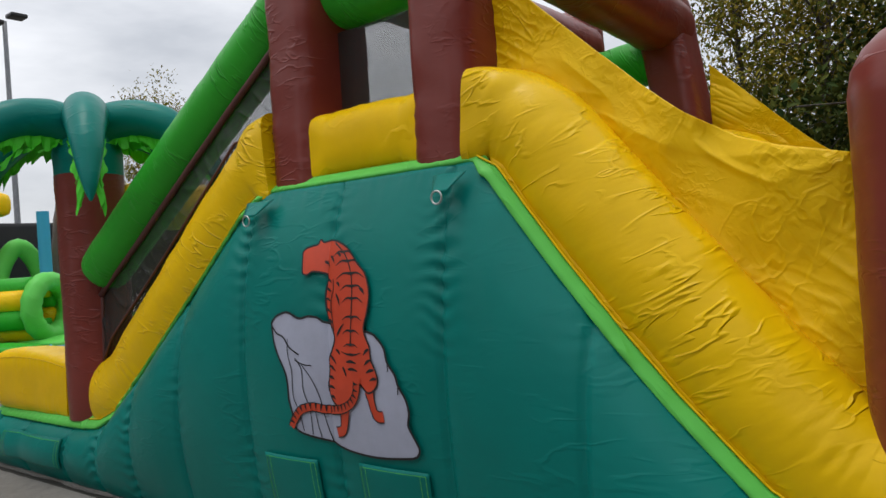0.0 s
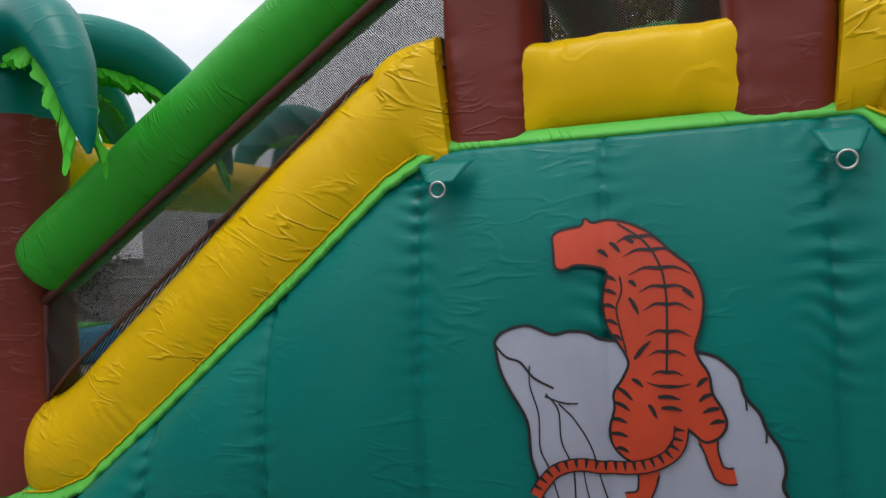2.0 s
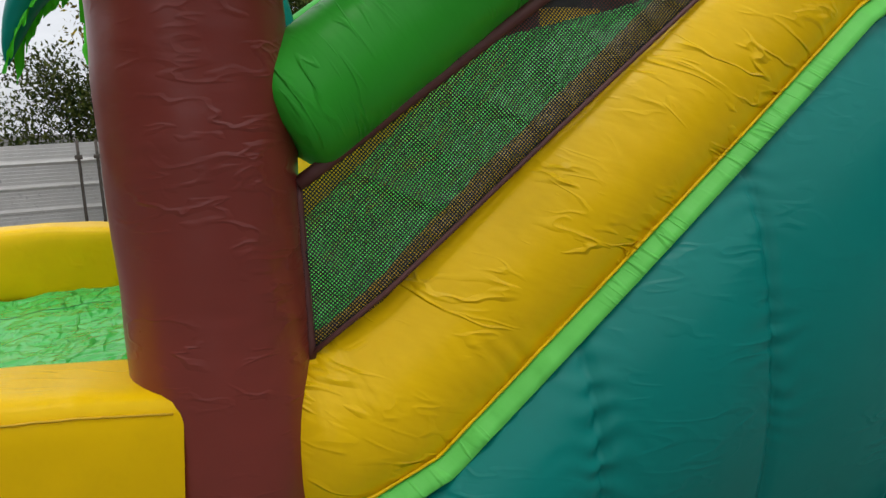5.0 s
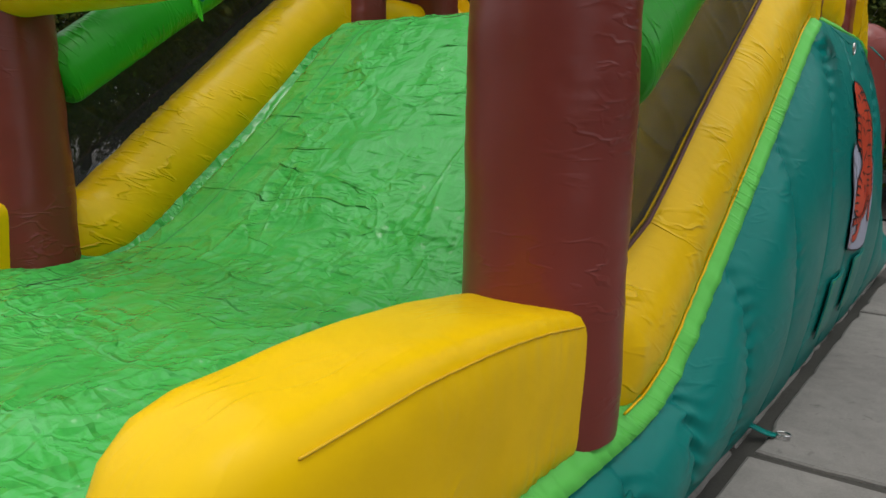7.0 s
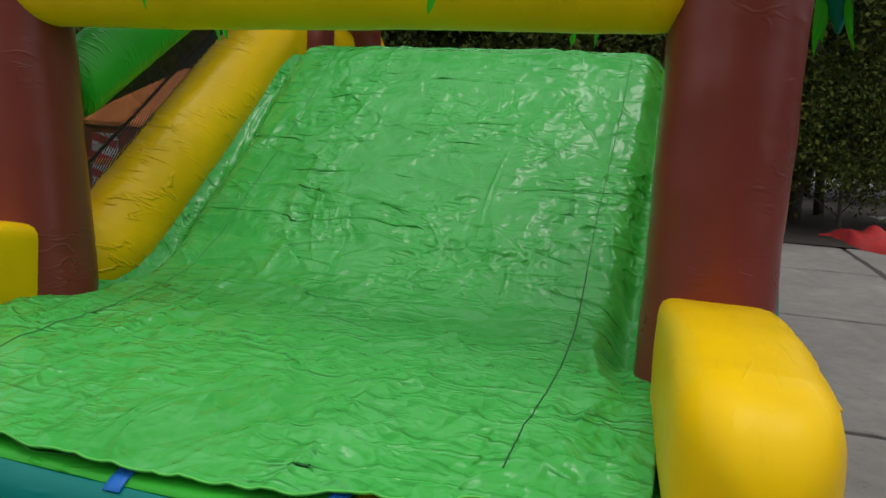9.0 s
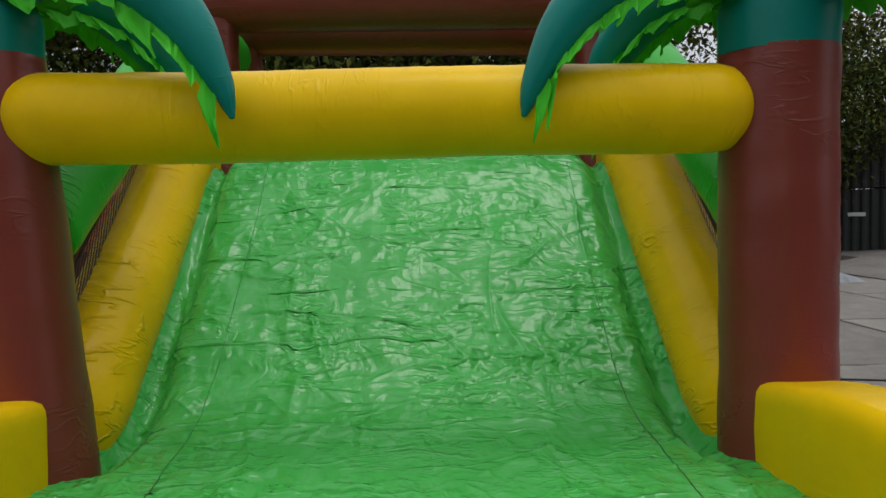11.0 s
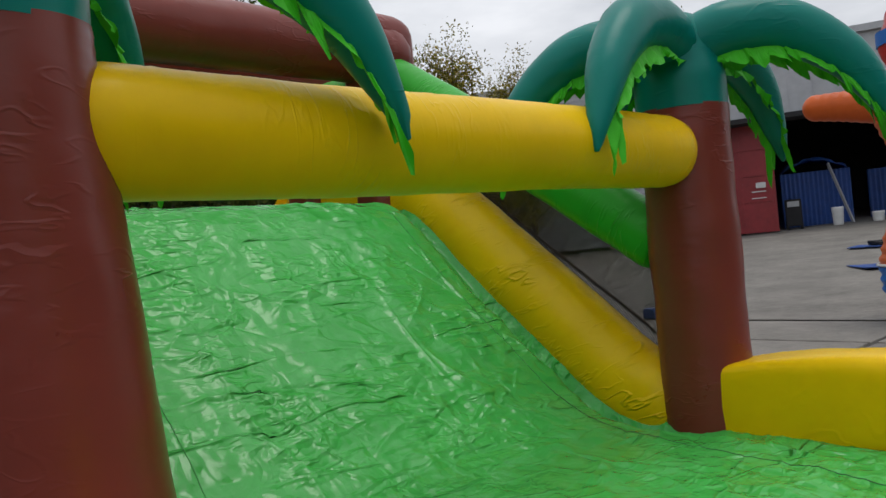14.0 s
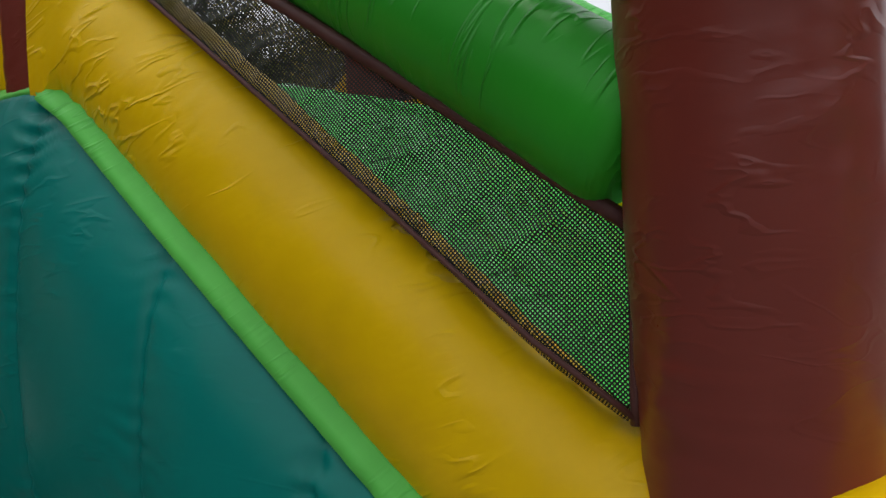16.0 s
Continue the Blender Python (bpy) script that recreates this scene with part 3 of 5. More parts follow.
    top_e = [Vector(net_fn(k / 30, 1)) + Vector((0, -0.02, 0)) for k in range(31)]
    bot_e = [Vector(net_fn(k / 30, 0)) + Vector((0, -0.015, 0.015)) for k in range(31)]
    P("net_binding", sweep(top_e, 0.021, seg=10), BIND, "brown binding along the net")
    P("net_binding", sweep([Vector(net_fn(0, k / 10)) + Vector((0, -0.01, 0)) for k in range(11)], 0.014, seg=10), BIND, "brown binding along the net")
    P("net_hem", sweep(bot_e, 0.008, 0.008, seg=8), BIND, "brown hem along the net")
    P("net_strip", sheet(lambda u, v: tuple(Vector(net_fn(u, 0)) + Vector((0, -0.006, 0.026 * v))), 40, 2), NET_DENSE, "doubled black net strip")
    # loose yellow side sheet over the climbing ramp

    sheet_top = lerp_curve([(3.3, 2.98), (3.45, 2.83), (3.67, 2.61), (3.9, 2.38), (4.1, 2.19), (4.28, 2.04), (4.475, 1.915), (4.635, 1.855), (4.9, 1.79)])

    def cover(u, v):
        x = 3.36 + 1.52 * u
        z1 = sheet_top(x)
        z0 = max(0.75, min(2.2, 2.25 - 1.23 * (x - 3.62)))
        z = z0 + (z1 - z0) * v
        y = 0.43 + 0.05 * noise.noise(Vector((x * 2.6, z * 2.6, 4)))
        # pulled folds that run down from the deck post and along the sheet
        for k, (dx, dz, size) in enumerate(((1.6, 2.6, 0.020), (3.4, 5.0, 0.013), (7.0, 11.0, 0.006))):
            q = Vector((x * dx + z * 0.5 * dx, z * dz + x * 0.35 * dz, 9 + 7 * k))
            y -= size * max(0.0, 1 - 3.4 * abs(noise.noise(q))) ** 1.4 * max(0.0, 0.45 + 1.4 * noise.noise(Vector((x * 1.9, z * 2.1, 3 * k))))
        return x, y, z
    P("side_sheet", sheet(cover, 150, 110, 0.012, (0, 1, 0)), SHEET, "wrinkled loose yellow side sheet")
    # bolster beside the landing
    bol = smooth_path([(-0.55, 0.35, 0.67), (-0.85, 0.335, 0.695), (-1.25, 0.31, 0.71), (-1.66, 0.285, 0.70)], 90)
    body = sweep(bol, lambda s: 0.20 - 0.008 * s, lambda s: 0.222 + 0.036 * math.sin(min(1, s * 1.2) * math.pi * 0.6), (0, 1, 0), 64, ("flat", "round"), lambda s: 9.0 - 5.2 * min(1, s * 1.3), 0.012, 2 + far, ((140, 0.013, 0.22), (220, 0.010, 0.25), (40, 0.010, 0.22)))
    P("bolster", body, YELLOW_C, "yellow box-shaped inflated bolster")
    P("bolster_seam", sweep([body[0][64 * k + 39] + (body[0][64 * k + 39] - bol[k]).normalized() * 0.0025 for k in range(2, len(bol))], 0.003, seg=6), STITCH_YELLOW, "stitched seam along the bolster")
    # trunk at the climbing end
    P("end_post", sweep([(5.13, 0.37, BED + 1.5 * k / 90) for k in range(91)], TR, seg=56, caps=("flat", "round"), rough=0.012, seed=4 + far, pucker=ROUND_SEAMS), BROWN, "round brown inflated post")
    # palm
    lean = 0.09 if far else 0.0
    trunk = P("palm_trunk", sweep([(TX, TY + (0.04 if far else 0) - lean * 1.86 * k / 120, BED - 0.01 + 1.86 * k / 120) for k in range(121)], lambda s: TR * (1.0 + 0.01 * math.sin(s * 14)), seg=64, rough=0.012, seed=11 + far, pucker=ROUND_SEAMS), BROWN, "brown inflated palm trunk")
    S = lambda name, vf, mat, label="": part(name, mirror(vf, far), mat, trunk, label)
    CY = TY - (0.13 if far else 0.0)
    S("crown_base", sweep([(TX, CY, 2.31 + 0.36 * k / 12) for k in range(13)], lambda s: TR * 1.01 if s < 0.5 else TR * (1.01 - 0.35 * (s - 0.5)), seg=40, caps=("flat", "round"), rough=0.012), TEAL, "teal inflated crown")
    for az in (105 if far else 101, 40, -27, -95, -152):
        a = radians(az)
        d = Vector((math.cos(a), math.sin(a), 0))
        c = Vector((TX, CY, 0.09))
        d = d * (1.10 if az > 90 else 1.0)
        path = smooth_path([c + d * 0.02 + Vector((0, 0, 2.55)), c + d * 0.28 + Vector((0, 0, 2.64)), c + d * 0.58 + Vector((0, 0, 2.60)), c + d * 0.86 + Vector((0, 0, 2.38)), c + d * 1.02 + Vector((0, 0, 2.10)), c + d * 1.07 + Vector((0, 0, 1.95))], 48)
        across = Vector((-math.sin(a), math.cos(a), 0))
        S("frond", sweep(path, lambda s: 0.148 * (1 - s ** 2.2) ** 0.8 + 0.014, hint=tuple(across), seg=36, caps=("flat", "round"), rough=0.02, seed=az, pucker=((60, 0.010, 0.4), (130, 0.010, 0.4), (200, 0.012, 0.4), (340, 0.012, 0.4))), TEAL, "teal inflated palm frond")
        # hanging leaf fabric with a jagged hem under the frond
        for sgn in (-1, 1):
            rnd = random.Random(az * 2 + sgn)
            verts, faces = [], []
            n, rows = 96, 5
            for k in range(n + 1):
                s = 0.10 + 0.80 * k / n
                p = path[min(47, int(s * 48))].lerp(path[min(48, int(s * 48) + 1)], s * 48 % 1)
                r = 0.148 * (1 - s ** 2.2) ** 0.8
                ph = k / n * 10.5 + 0.9 * noise.noise(Vector((k * 0.06, az, sgn)))
                tooth = max(0.0, 1 - abs(ph % 1 - 0.45) / 0.55) ** 0.85
                size = 0.75 + 0.9 * noise.noise(Vector((math.floor(ph) * 3.7, az * 0.3, sgn * 2)))
                ln = (0.085 + (0.05 + 0.11 * s) * tooth * size + 0.17 * tooth * math.exp(-((s - 0.84) / 0.05) ** 2) + 0.02 * noise.noise(Vector((k * 0.5, az, 1)))) * min(1, 0.35 + k / n * 6)
                if az > 90 and sgn < 0:
                    ln *= max(0.25, 1 - 1.1 * s)
                root = p + across * (sgn * r * 0.45) - Vector((0, 0, r * 0.75))
                for q in range(rows):
                    f = q / (rows - 1)
                    wav = f * (0.028 * (2 * abs((ph * 1.5) % 1 - 0.5) - 0.5) + 0.03 * noise.noise(Vector((k * 0.16, f * 2, az))))
                    verts.append(root + across * (sgn * (0.05 * f + wav)) - Vector((0, 0, ln * f * (1 - 0.12 * f))) + d * (0.05 * f * tooth + 0.03 * f * noise.noise(Vector((k * 0.2, 5, az)))))
            for k in range(n):
                for q in range(rows - 1):
                    a0 = rows * k + q
                    faces.append((a0, a0 + rows, a0 + rows + 1, a0 + 1))
            part("leaf_fringe", mirror((verts, faces), far), FRINGE, trunk, "bright green jagged leaf fabric", False)


side(0)
side(1)

# cross pieces
part("front_bar", sweep([(-0.42, 0.675 + 2.89 * k / 150, 2.075 + 0.006 * math.sin(k * 0.04)) for k in range(151)], 0.195, 0.195, (1, 0, 0), 56, ("round", "round"), 2.0, 0.008, 6, ((250, 0.006, 0.4), (110, 0.006, 0.4))), YELLOW_C, slide, "thick yellow inflated crossbar")
for bx, skew in ((2.19, 0.0), (3.2, -0.18)):
    part("roof_beam", sweep([(bx + skew * k / 120, 0.40 + (2 * YC - 0.80) * k / 120, 3.29) for k in range(121)], 0.235, None, (1, 0, 0), 48, ("round", "round"), 2.2, 0.008, bx, ROUND_SEAMS), BROWN, slide, "thick brown inflated beam")

# deck, ramp and bed
RAMP = [(-1.70, 0.485), (-1.2, 0.53), (-0.6, 0.545), (-0.2, 0.575), (0.05, 0.64), (0.3, 0.79), (0.6, 1.04), (1.0, 1.36), (1.25, 1.585), (1.4, 1.73), (1.6, 1.92), (1.72, 2.01), (1.85, 2.055), (2.0, 2.06)]
ramp_z = lerp_curve(RAMP)


def ridged(p):
    return 1 - abs(noise.noise(p)) * 2


FOLDS = []
fold_rnd = random.Random(21)
for k in range(190):
    lane_y = fold_rnd.choice((0.78, 1.45, 2.05, 2.68, 3.25)) + fold_rnd.gauss(0, 0.22)
    turn = radians(fold_rnd.gauss(80, 26))
    FOLDS.append((fold_rnd.uniform(-1.5, 1.8), lane_y, math.cos(turn), math.sin(turn), fold_rnd.uniform(0.05, 0.26), fold_rnd.uniform(0.006, 0.011), fold_rnd.uniform(0.006, 0.015) * fold_rnd.choice((1, 1, -1))))

for x0, y0, x1, y1, hgt in ((1.34, 3.1, 1.39, 2.55, 0.014), (1.25, 2.62, 1.04, 2.04, 0.02), (1.055, 3.06, 0.99, 2.71, 0.013), (0.91, 3.14, 0.825, 2.67, 0.02), (0.79, 1.53, 1.10, 1.10, 0.02), (0.79, 1.49, 0.855, 0.89, 0.014),
                            (0.855, 2.22, 0.68, 1.56, 0.012), (0.465, 3.04, 0.44, 2.70, 0.012), (0.71, 2.66, 0.12, 2.41, 0.014), (1.09, 1.55, 0.33, 1.57, 0.016), (1.43, 0.93, 0.87, 0.94, 0.012), (0.42, 1.2, 0.2, 1.75, 0.014)):
    ln = math.hypot(x1 - x0, y1 - y0) / 2
    FOLDS.append(((x0 + x1) / 2, (y0 + y1) / 2, (x1 - x0) / 2 / ln, (y1 - y0) / 2 / ln, ln, 0.010, hgt))


# how far the front hem is drawn back, across the slide, with a torn notch
front_pull = lerp_curve([(0.6, 0.0), (0.66, 0.015), (0.81, 0.09), (0.94, 0.147), (0.995, 0.13), (1.012, 0.045), (1.07, 0.055), (1.25, 0.062), (1.34, 0.065), (1.39, 0.015), (1.6, 0.012), (2.0, 0.0), (4.0, 0.0)])


def slide_fn(u, v):
    x = -1.70 + 3.72 * u
    y = 0.50 + (2 * YC - 1.0) * v
    bow = -0.15 * math.sin(math.pi * (y - 0.5) / (2 * YC - 1.0)) ** 0.8 * max(0.0, 1 - u / 0.3) if 0.5 < y < 2 * YC - 0.5 else 0.0
    flat = max(0, min(1, (-0.2 - x) / 0.4))
    z = ramp_z(x)
    q = Vector((x * 2.2, y * 2.2, 0.3))
    e = min(v, 1 - v) * (2 * YC - 1.0)
    lane = 0.12 + math.exp(-((y - 1.42) / 0.13) ** 2) + math.exp(-((y - 2.72) / 0.15) ** 2) + 1.2 * math.exp(-((e - 0.22) / 0.13) ** 2) + 0.10 * flat
    wob = noise.noise(q * 2.0)
    z += 0.016 * (1 - 0.75 * flat) * max(0.0, ridged(Vector((x * 1.3 + wob * 0.5, y * 0.9, 2)))) ** 3
    z += flat * (0.010 * max(0.0, ridged(Vector((x * 3.1 + y * 1.7 + wob, y * 3.6 - x * 2.2, 6)))) ** 2 + 0.006 * max(0.0, ridged(Vector((x * 6.3 - y * 3.0, y * 7.0 + wob * 2, 9)))) ** 2)
    z += 0.017 * lane * max(0.0, ridged(Vector((x * 2.4 + wob * 0.4, y * 5.0, 0.7)))) ** 2.5 + 0.008 * lane * max(0.0, ridged(q * 2.6 + Vector((0, wob * 0.8, 4)))) ** 2 + 0.005 * lane * noise.noise(q * 6)
    for fx, fy, dx, dy, ln, w, hgt in FOLDS:
        rx, ry = x - fx, y - fy
        s = rx * dx + ry * dy
        if abs(s) < ln:
            d = ry * dx - rx * dy - 0.12 * s * s / ln
            if abs(d) < 5 * w:
                z += (1 - 0.5 * flat) * hgt * (1 - (s / ln) ** 2) * math.exp(-abs(d) / w)
    # rolled up against the side tubes, with a gutter beside them
    z += -(0.13 * math.exp(-((e - 0.18) / 0.08) ** 2)) * (1 - 0.92 * flat)
    bow += front_pull(y) * max(0.0, 1 - u / 0.3)
    if u < 0.06:
        x -= (0.012 * noise.noise(Vector((y * 2.2, 0, 5))) + 0.008 * noise.noise(Vector((y * 9, 0, 5)))) * (1 - u / 0.06)
        z += (0.016 * math.sin(y * 7.0) * max(0, math.sin(y * 1.9)) - 0.008) * (1 - u / 0.06)
    return x + bow, y, z


part("slide_sheet", sheet(slide_fn, 520, 420, 0.008, (0.3, 0, -1)), SLIDE, slide, "glossy crumpled green slide sheet")
part("deck", box(1.9, 3.5, 0.45, 2 * YC - 0.45, 1.6, 1.93, 0.05), GREEN, slide, "green deck between the posts")
part("climbing_ramp", sheet(lambda u, v: (3.42 + 1.7 * u, 0.5 + (2 * YC - 1.0) * v, 1.95 - 1.42 * u + 0.03 * math.sin(u * 30)), 60, 10, 0.1, (-0.6, 0, -0.8)), YELLOW, slide, "yellow climbing ramp")
part("inner_body", join(box(0.1, 1.85, 0.32, 2 * YC - 0.32, 0.02, 0.5), ), TEAL, slide)
part("base_cushion", box(X_FRONT - 0.01, X_BACK - 0.02, 0.13, 2 * YC - 0.13, 0.01, 0.46, 0.05), GREEN, slide, "green inflated base cushion")
part("front_tube", sweep([(-1.69 - 0.15 * math.sin(math.pi * k / 40), 0.12 + (2 * YC - 0.24) * k / 40, 0.27) for k in range(41)], 0.10, 0.17, (1, 0, 0), 28, ("round", "round"), 2.4, 0.012), TEAL, slide, "teal inflated front edge")


def front_mid(y):
    return -1.69 - 0.15 * math.sin(math.pi * (y - 0.12) / (2 * YC - 0.24))


def front_top(d):
    """Height of the cloth over the front edge, d inwards from the middle of the tube."""
    return 0.27 + 0.17 * (1 - min(0.99, abs(d) / 0.10) ** 2.4) ** (1 / 2.4) if d < -0.03 else 0.441 + 0.028 * min(1, (d + 0.03) / 0.11)


def front_cloth(y0, y1, d0, d1, lift, n=24):
    def fn(u, v):
        y = y0 + (y1 - y0) * u
        d = d0 + (d1 - d0) * v
        return front_mid(y) + d, y, front_top(d) + lift + 0.003 * noise.noise(Vector((y * 8, d * 8, 1)))
    vf = sheet(fn, n, 10, 0.004, (0, 0, -1))
    return vf[0], [tuple(reversed(f)) for f in vf[1]]


part("front_band", front_cloth(1.285, 3.45, -0.032, 0.20, 0.003, 60), GREEN, slide, "green cloth band along the front edge")
part("yellow_patch", front_cloth(0.76, 1.27, 0.015, 0.22, 0.002), YELLOW_C, slide, "yellow front panel")
for y0 in (0.71, 1.31, 1.94, 2.5, 3.05):
    part("blue_patch", front_cloth(y0 - 0.028, y0 + 0.028, -0.055, 0.0 if y0 < 1 else 0.12, 0.009, 3), BLUE, slide, "blue strap")
part("sheet_hem", sweep([Vector(slide_fn(0, 0.03 + 0.94 * k / 300)) for k in range(301)], 0.004, seg=6, hint=(0, 0, 1)), LIME, slide, "pale folded hem of the slide sheet")

STITCH = plain("green_stitching", (0.018, 0.26, 0.035), 0.5)
STITCH_DARK = plain("dark_green_stitching", (0.008, 0.09, 0.016), 0.6)
near_seam = lerp_curve([(-1.6, 0.91), (1.7, 0.92)])
far_seam = lerp_curve([(-1.6, 2.96), (-1.3, 2.99), (-0.9, 3.06), (-0.5, 3.10), (0.2, 3.07), (0.4, 3.05), (1.7, 3.05)])
for line, xa, xb, r, mat in ((near_seam, -1.52, 0.32, 0.0027, STITCH_DARK), (near_seam, 0.325, 1.7, 0.0025, STITCH), (far_seam, -1.55, -0.55, 0.0027, STITCH_DARK), (far_seam, -0.545, 1.7, 0.0025, STITCH)):
    row = [Vector(slide_fn((x + 1.70) / 3.72, (line(x) + 0.012 * math.sin(x * 3) - 0.5) / (2 * YC - 1.0))) + Vector((0, 0, 0.001)) for x in [xa + (xb - xa) * k / 200 for k in range(201)]]
    part("slide_seam", sweep(row, r, 0.002, seg=6), mat, slide, "stitched seam in the slide sheet")
# straps, rings, patches and print on the side walls


def wall_y(x, z):
    """The near wall's outer face at x, z."""
    top = edge_z(x) - 0.045
    v = max(0.0, min(1.0, z / top))
    s = 0.6
    for a, b in zip(SEAMS, SEAMS[1:]):
        if a <= x <= b:
            s = math.sin(math.pi * (x - a) / (b - a))
    hgt = min(1.0, top / 1.2)
    y = 0.115 - 0.14 * math.sin(math.pi * min(1, 0.06 + 0.92 * v)) ** 0.8 * (0.4 + 0.6 * hgt) - 0.045 * (s ** 0.6) * math.sin(math.pi * (0.08 + 0.84 * v))
    return y + (max(0, v - 0.78) / 0.22) ** 2 * 0.05 - 0.008


def ribbon(pts, width, lift, n=24):
    """A flat painted stroke along x, z points; width a number or a function of 0..1."""
    path = smooth_path([(p[0], 0, p[1]) for p in pts], n)
    verts, faces = [], []
    for i, p in enumerate(path):
        t = (path[min(i + 1, n)] - path[max(i - 1, 0)]).normalized()
        s = Vector((-t.z, 0, t.x))
        w = width(i / n) if callable(width) else width
        for g in (-1, -0.4, 0.4, 1):
            q = p + s * (w / 2 * g)
            verts.append(Vector((q.x, wall_y(q.x, q.z) - lift, q.z)))
    for i in range(n):
        for j in range(3):
            faces.append((4 * i + j, 4 * i + j + 1, 4 * i + 5 + j, 4 * i + 4 + j))
    return verts, faces


def closed(pts, n=64):
    p = smooth_path([(a, 0, b) for a, b in pts + pts[:1]], n)[:-1]
    return [(q.x, q.z) for q in p]


def inside(x, z, poly):
    """Whether a point lies within a closed outline."""
    hit = False
    for (x0, z0), (x1, z1) in zip(poly, poly[1:] + poly[:1]):
        if (z0 > z) != (z1 > z) and x < x0 + (z - z0) * (x1 - x0) / (z1 - z0):
            hit = not hit
    return hit


def printed(outline, lift, step=0.006):
    """A thin film of ink in an outline, laid on the curved wall as a fine grid."""
    xs, zs = [p[0] for p in outline], [p[1] for p in outline]
    nx, nz = int((max(xs) - min(xs)) / step) + 1, int((max(zs) - min(zs)) / step) + 1
    verts, faces, index = [], [], {}

    def vert(i, j):
        if (i, j) not in index:
            x, z = min(xs) + i * step, min(zs) + j * step
            index[i, j] = len(verts)
            verts.append(Vector((x, wall_y(x, z) - lift, z)))
        return index[i, j]
    for i in range(nx):
        for j in range(nz):
            if inside(min(xs) + (i + 0.5) * step, min(zs) + (j + 0.5) * step, outline):
                faces.append((vert(i, j), vert(i + 1, j), vert(i + 1, j + 1), vert(i, j + 1)))
    return verts, faces


rock = closed([(2.24, 1.235), (2.27, 1.267), (2.355, 1.289), (2.44, 1.258), (2.5, 1.267), (2.56, 1.26), (2.61, 1.236), (2.76, 1.225), (2.935, 1.194), (2.98, 1.173), (3.025, 1.125), (3.042, 1.063), (3.083, 1.01), (3.1, 0.96), (3.138, 0.898), (3.15, 0.836), (3.14, 0.782), (3.165, 0.73), (3.188, 0.68), (3.167, 0.643), (3.1, 0.63), (2.92, 0.617), (2.72, 0.629), (2.61, 0.653), (2.4, 0.693), (2.373, 0.776), (2.354, 0.847), (2.346, 0.966), (2.29, 1.07), (2.258, 1.14)], 150)
part("printed_rock", printed(rock, 0.006), PRINT_ROCK, slide, "printed pale lilac rock")
lines = [ribbon(rock + rock[:1], 0.011, 0.009, 200),
         ribbon([(2.241, 1.225), (2.281, 1.182), (2.329, 1.165), (2.376, 1.112), (2.441, 1.077)], 0.008, 0.009),
         ribbon([(2.362, 1.154), (2.361, 1.084), (2.387, 0.99), (2.387, 0.872), (2.416, 0.802), (2.442, 0.695)], 0.005, 0.009),
         ribbon([(2.413, 1.06), (2.454, 1.003), (2.46, 0.898), (2.494, 0.805), (2.497, 0.681)], 0.005, 0.009),
         ribbon([(2.456, 1.026), (2.509, 0.968), (2.558, 0.876), (2.586, 0.759), (2.618, 0.645)], 0.005, 0.009),
         ribbon([(2.523, 0.84), (2.536, 0.735), (2.552, 0.669)], 0.004, 0.009), ribbon([(2.41, 1.05), (2.47, 1.028), (2.52, 1.025)], 0.006, 0.009),
         ribbon([(3.043, 1.06), (3.045, 1.02)], 0.006, 0.009, 6), ribbon([(3.1, 0.96), (3.097, 0.92)], 0.006, 0.009, 6)]
for vf in lines:
    part("print_line", vf, INK, slide, "thin black print line")
# a plain orange-red banded form standing on the rock
figure = closed([(2.447, 1.588), (2.468, 1.606), (2.523, 1.618), (2.546, 1.622), (2.56, 1.648), (2.583, 1.63), (2.637, 1.637), (2.709, 1.62), (2.778, 1.582), (2.846, 1.515), (2.896, 1.473), (2.924, 1.416), (2.933, 1.358), (2.922, 1.284), (2.902, 1.22), (2.913, 1.177), (2.939, 1.131), (2.947, 1.072), (2.972, 1.026), (2.985, 0.977), (2.963, 0.936), (2.917, 0.918), (2.865, 0.955), (2.827, 0.925), (2.773, 0.852), (2.712, 0.835), (2.668, 0.846), (2.627, 0.887), (2.62, 0.943), (2.638, 1.009), (2.637, 1.059), (2.666, 1.106), (2.69, 1.156), (2.68, 1.192), (2.656, 1.229), (2.623, 1.28), (2.611, 1.353), (2.616, 1.409), (2.628, 1.457), (2.602, 1.477), (2.528, 1.488), (2.489, 1.474), (2.458, 1.483), (2.452, 1.534)], 180)
leg_a = ([(2.915, 0.98), (2.935, 0.89), (2.951, 0.835), (2.975, 0.812), (3.004, 0.814)], lambda s: 0.085 - 0.045 * min(1, s * 2.2) + 0.012 * (s > 0.75))
leg_b = ([(2.745, 0.86), (2.733, 0.765), (2.712, 0.72), (2.664, 0.706)], lambda s: 0.08 - 0.03 * min(1, s * 1.6))
tail = [(2.853, 0.985), (2.838, 0.905), (2.794, 0.856), (2.716, 0.824), (2.603, 0.812), (2.521, 0.822), (2.443, 0.803), (2.392, 0.753), (2.364, 0.71)]
form = part("printed_form", join(printed(figure, 0.011), ribbon(*leg_a, 0.0105), ribbon(*leg_b, 0.0105)), PRINT_ORANGE, slide, "plain orange-red printed form with dark bands")
part("printed_tail", ribbon(tail, lambda s: 0.046 - 0.008 * s, 0.0150, 60), PRINT_ORANGE, form, "curved orange-red banded stroke")
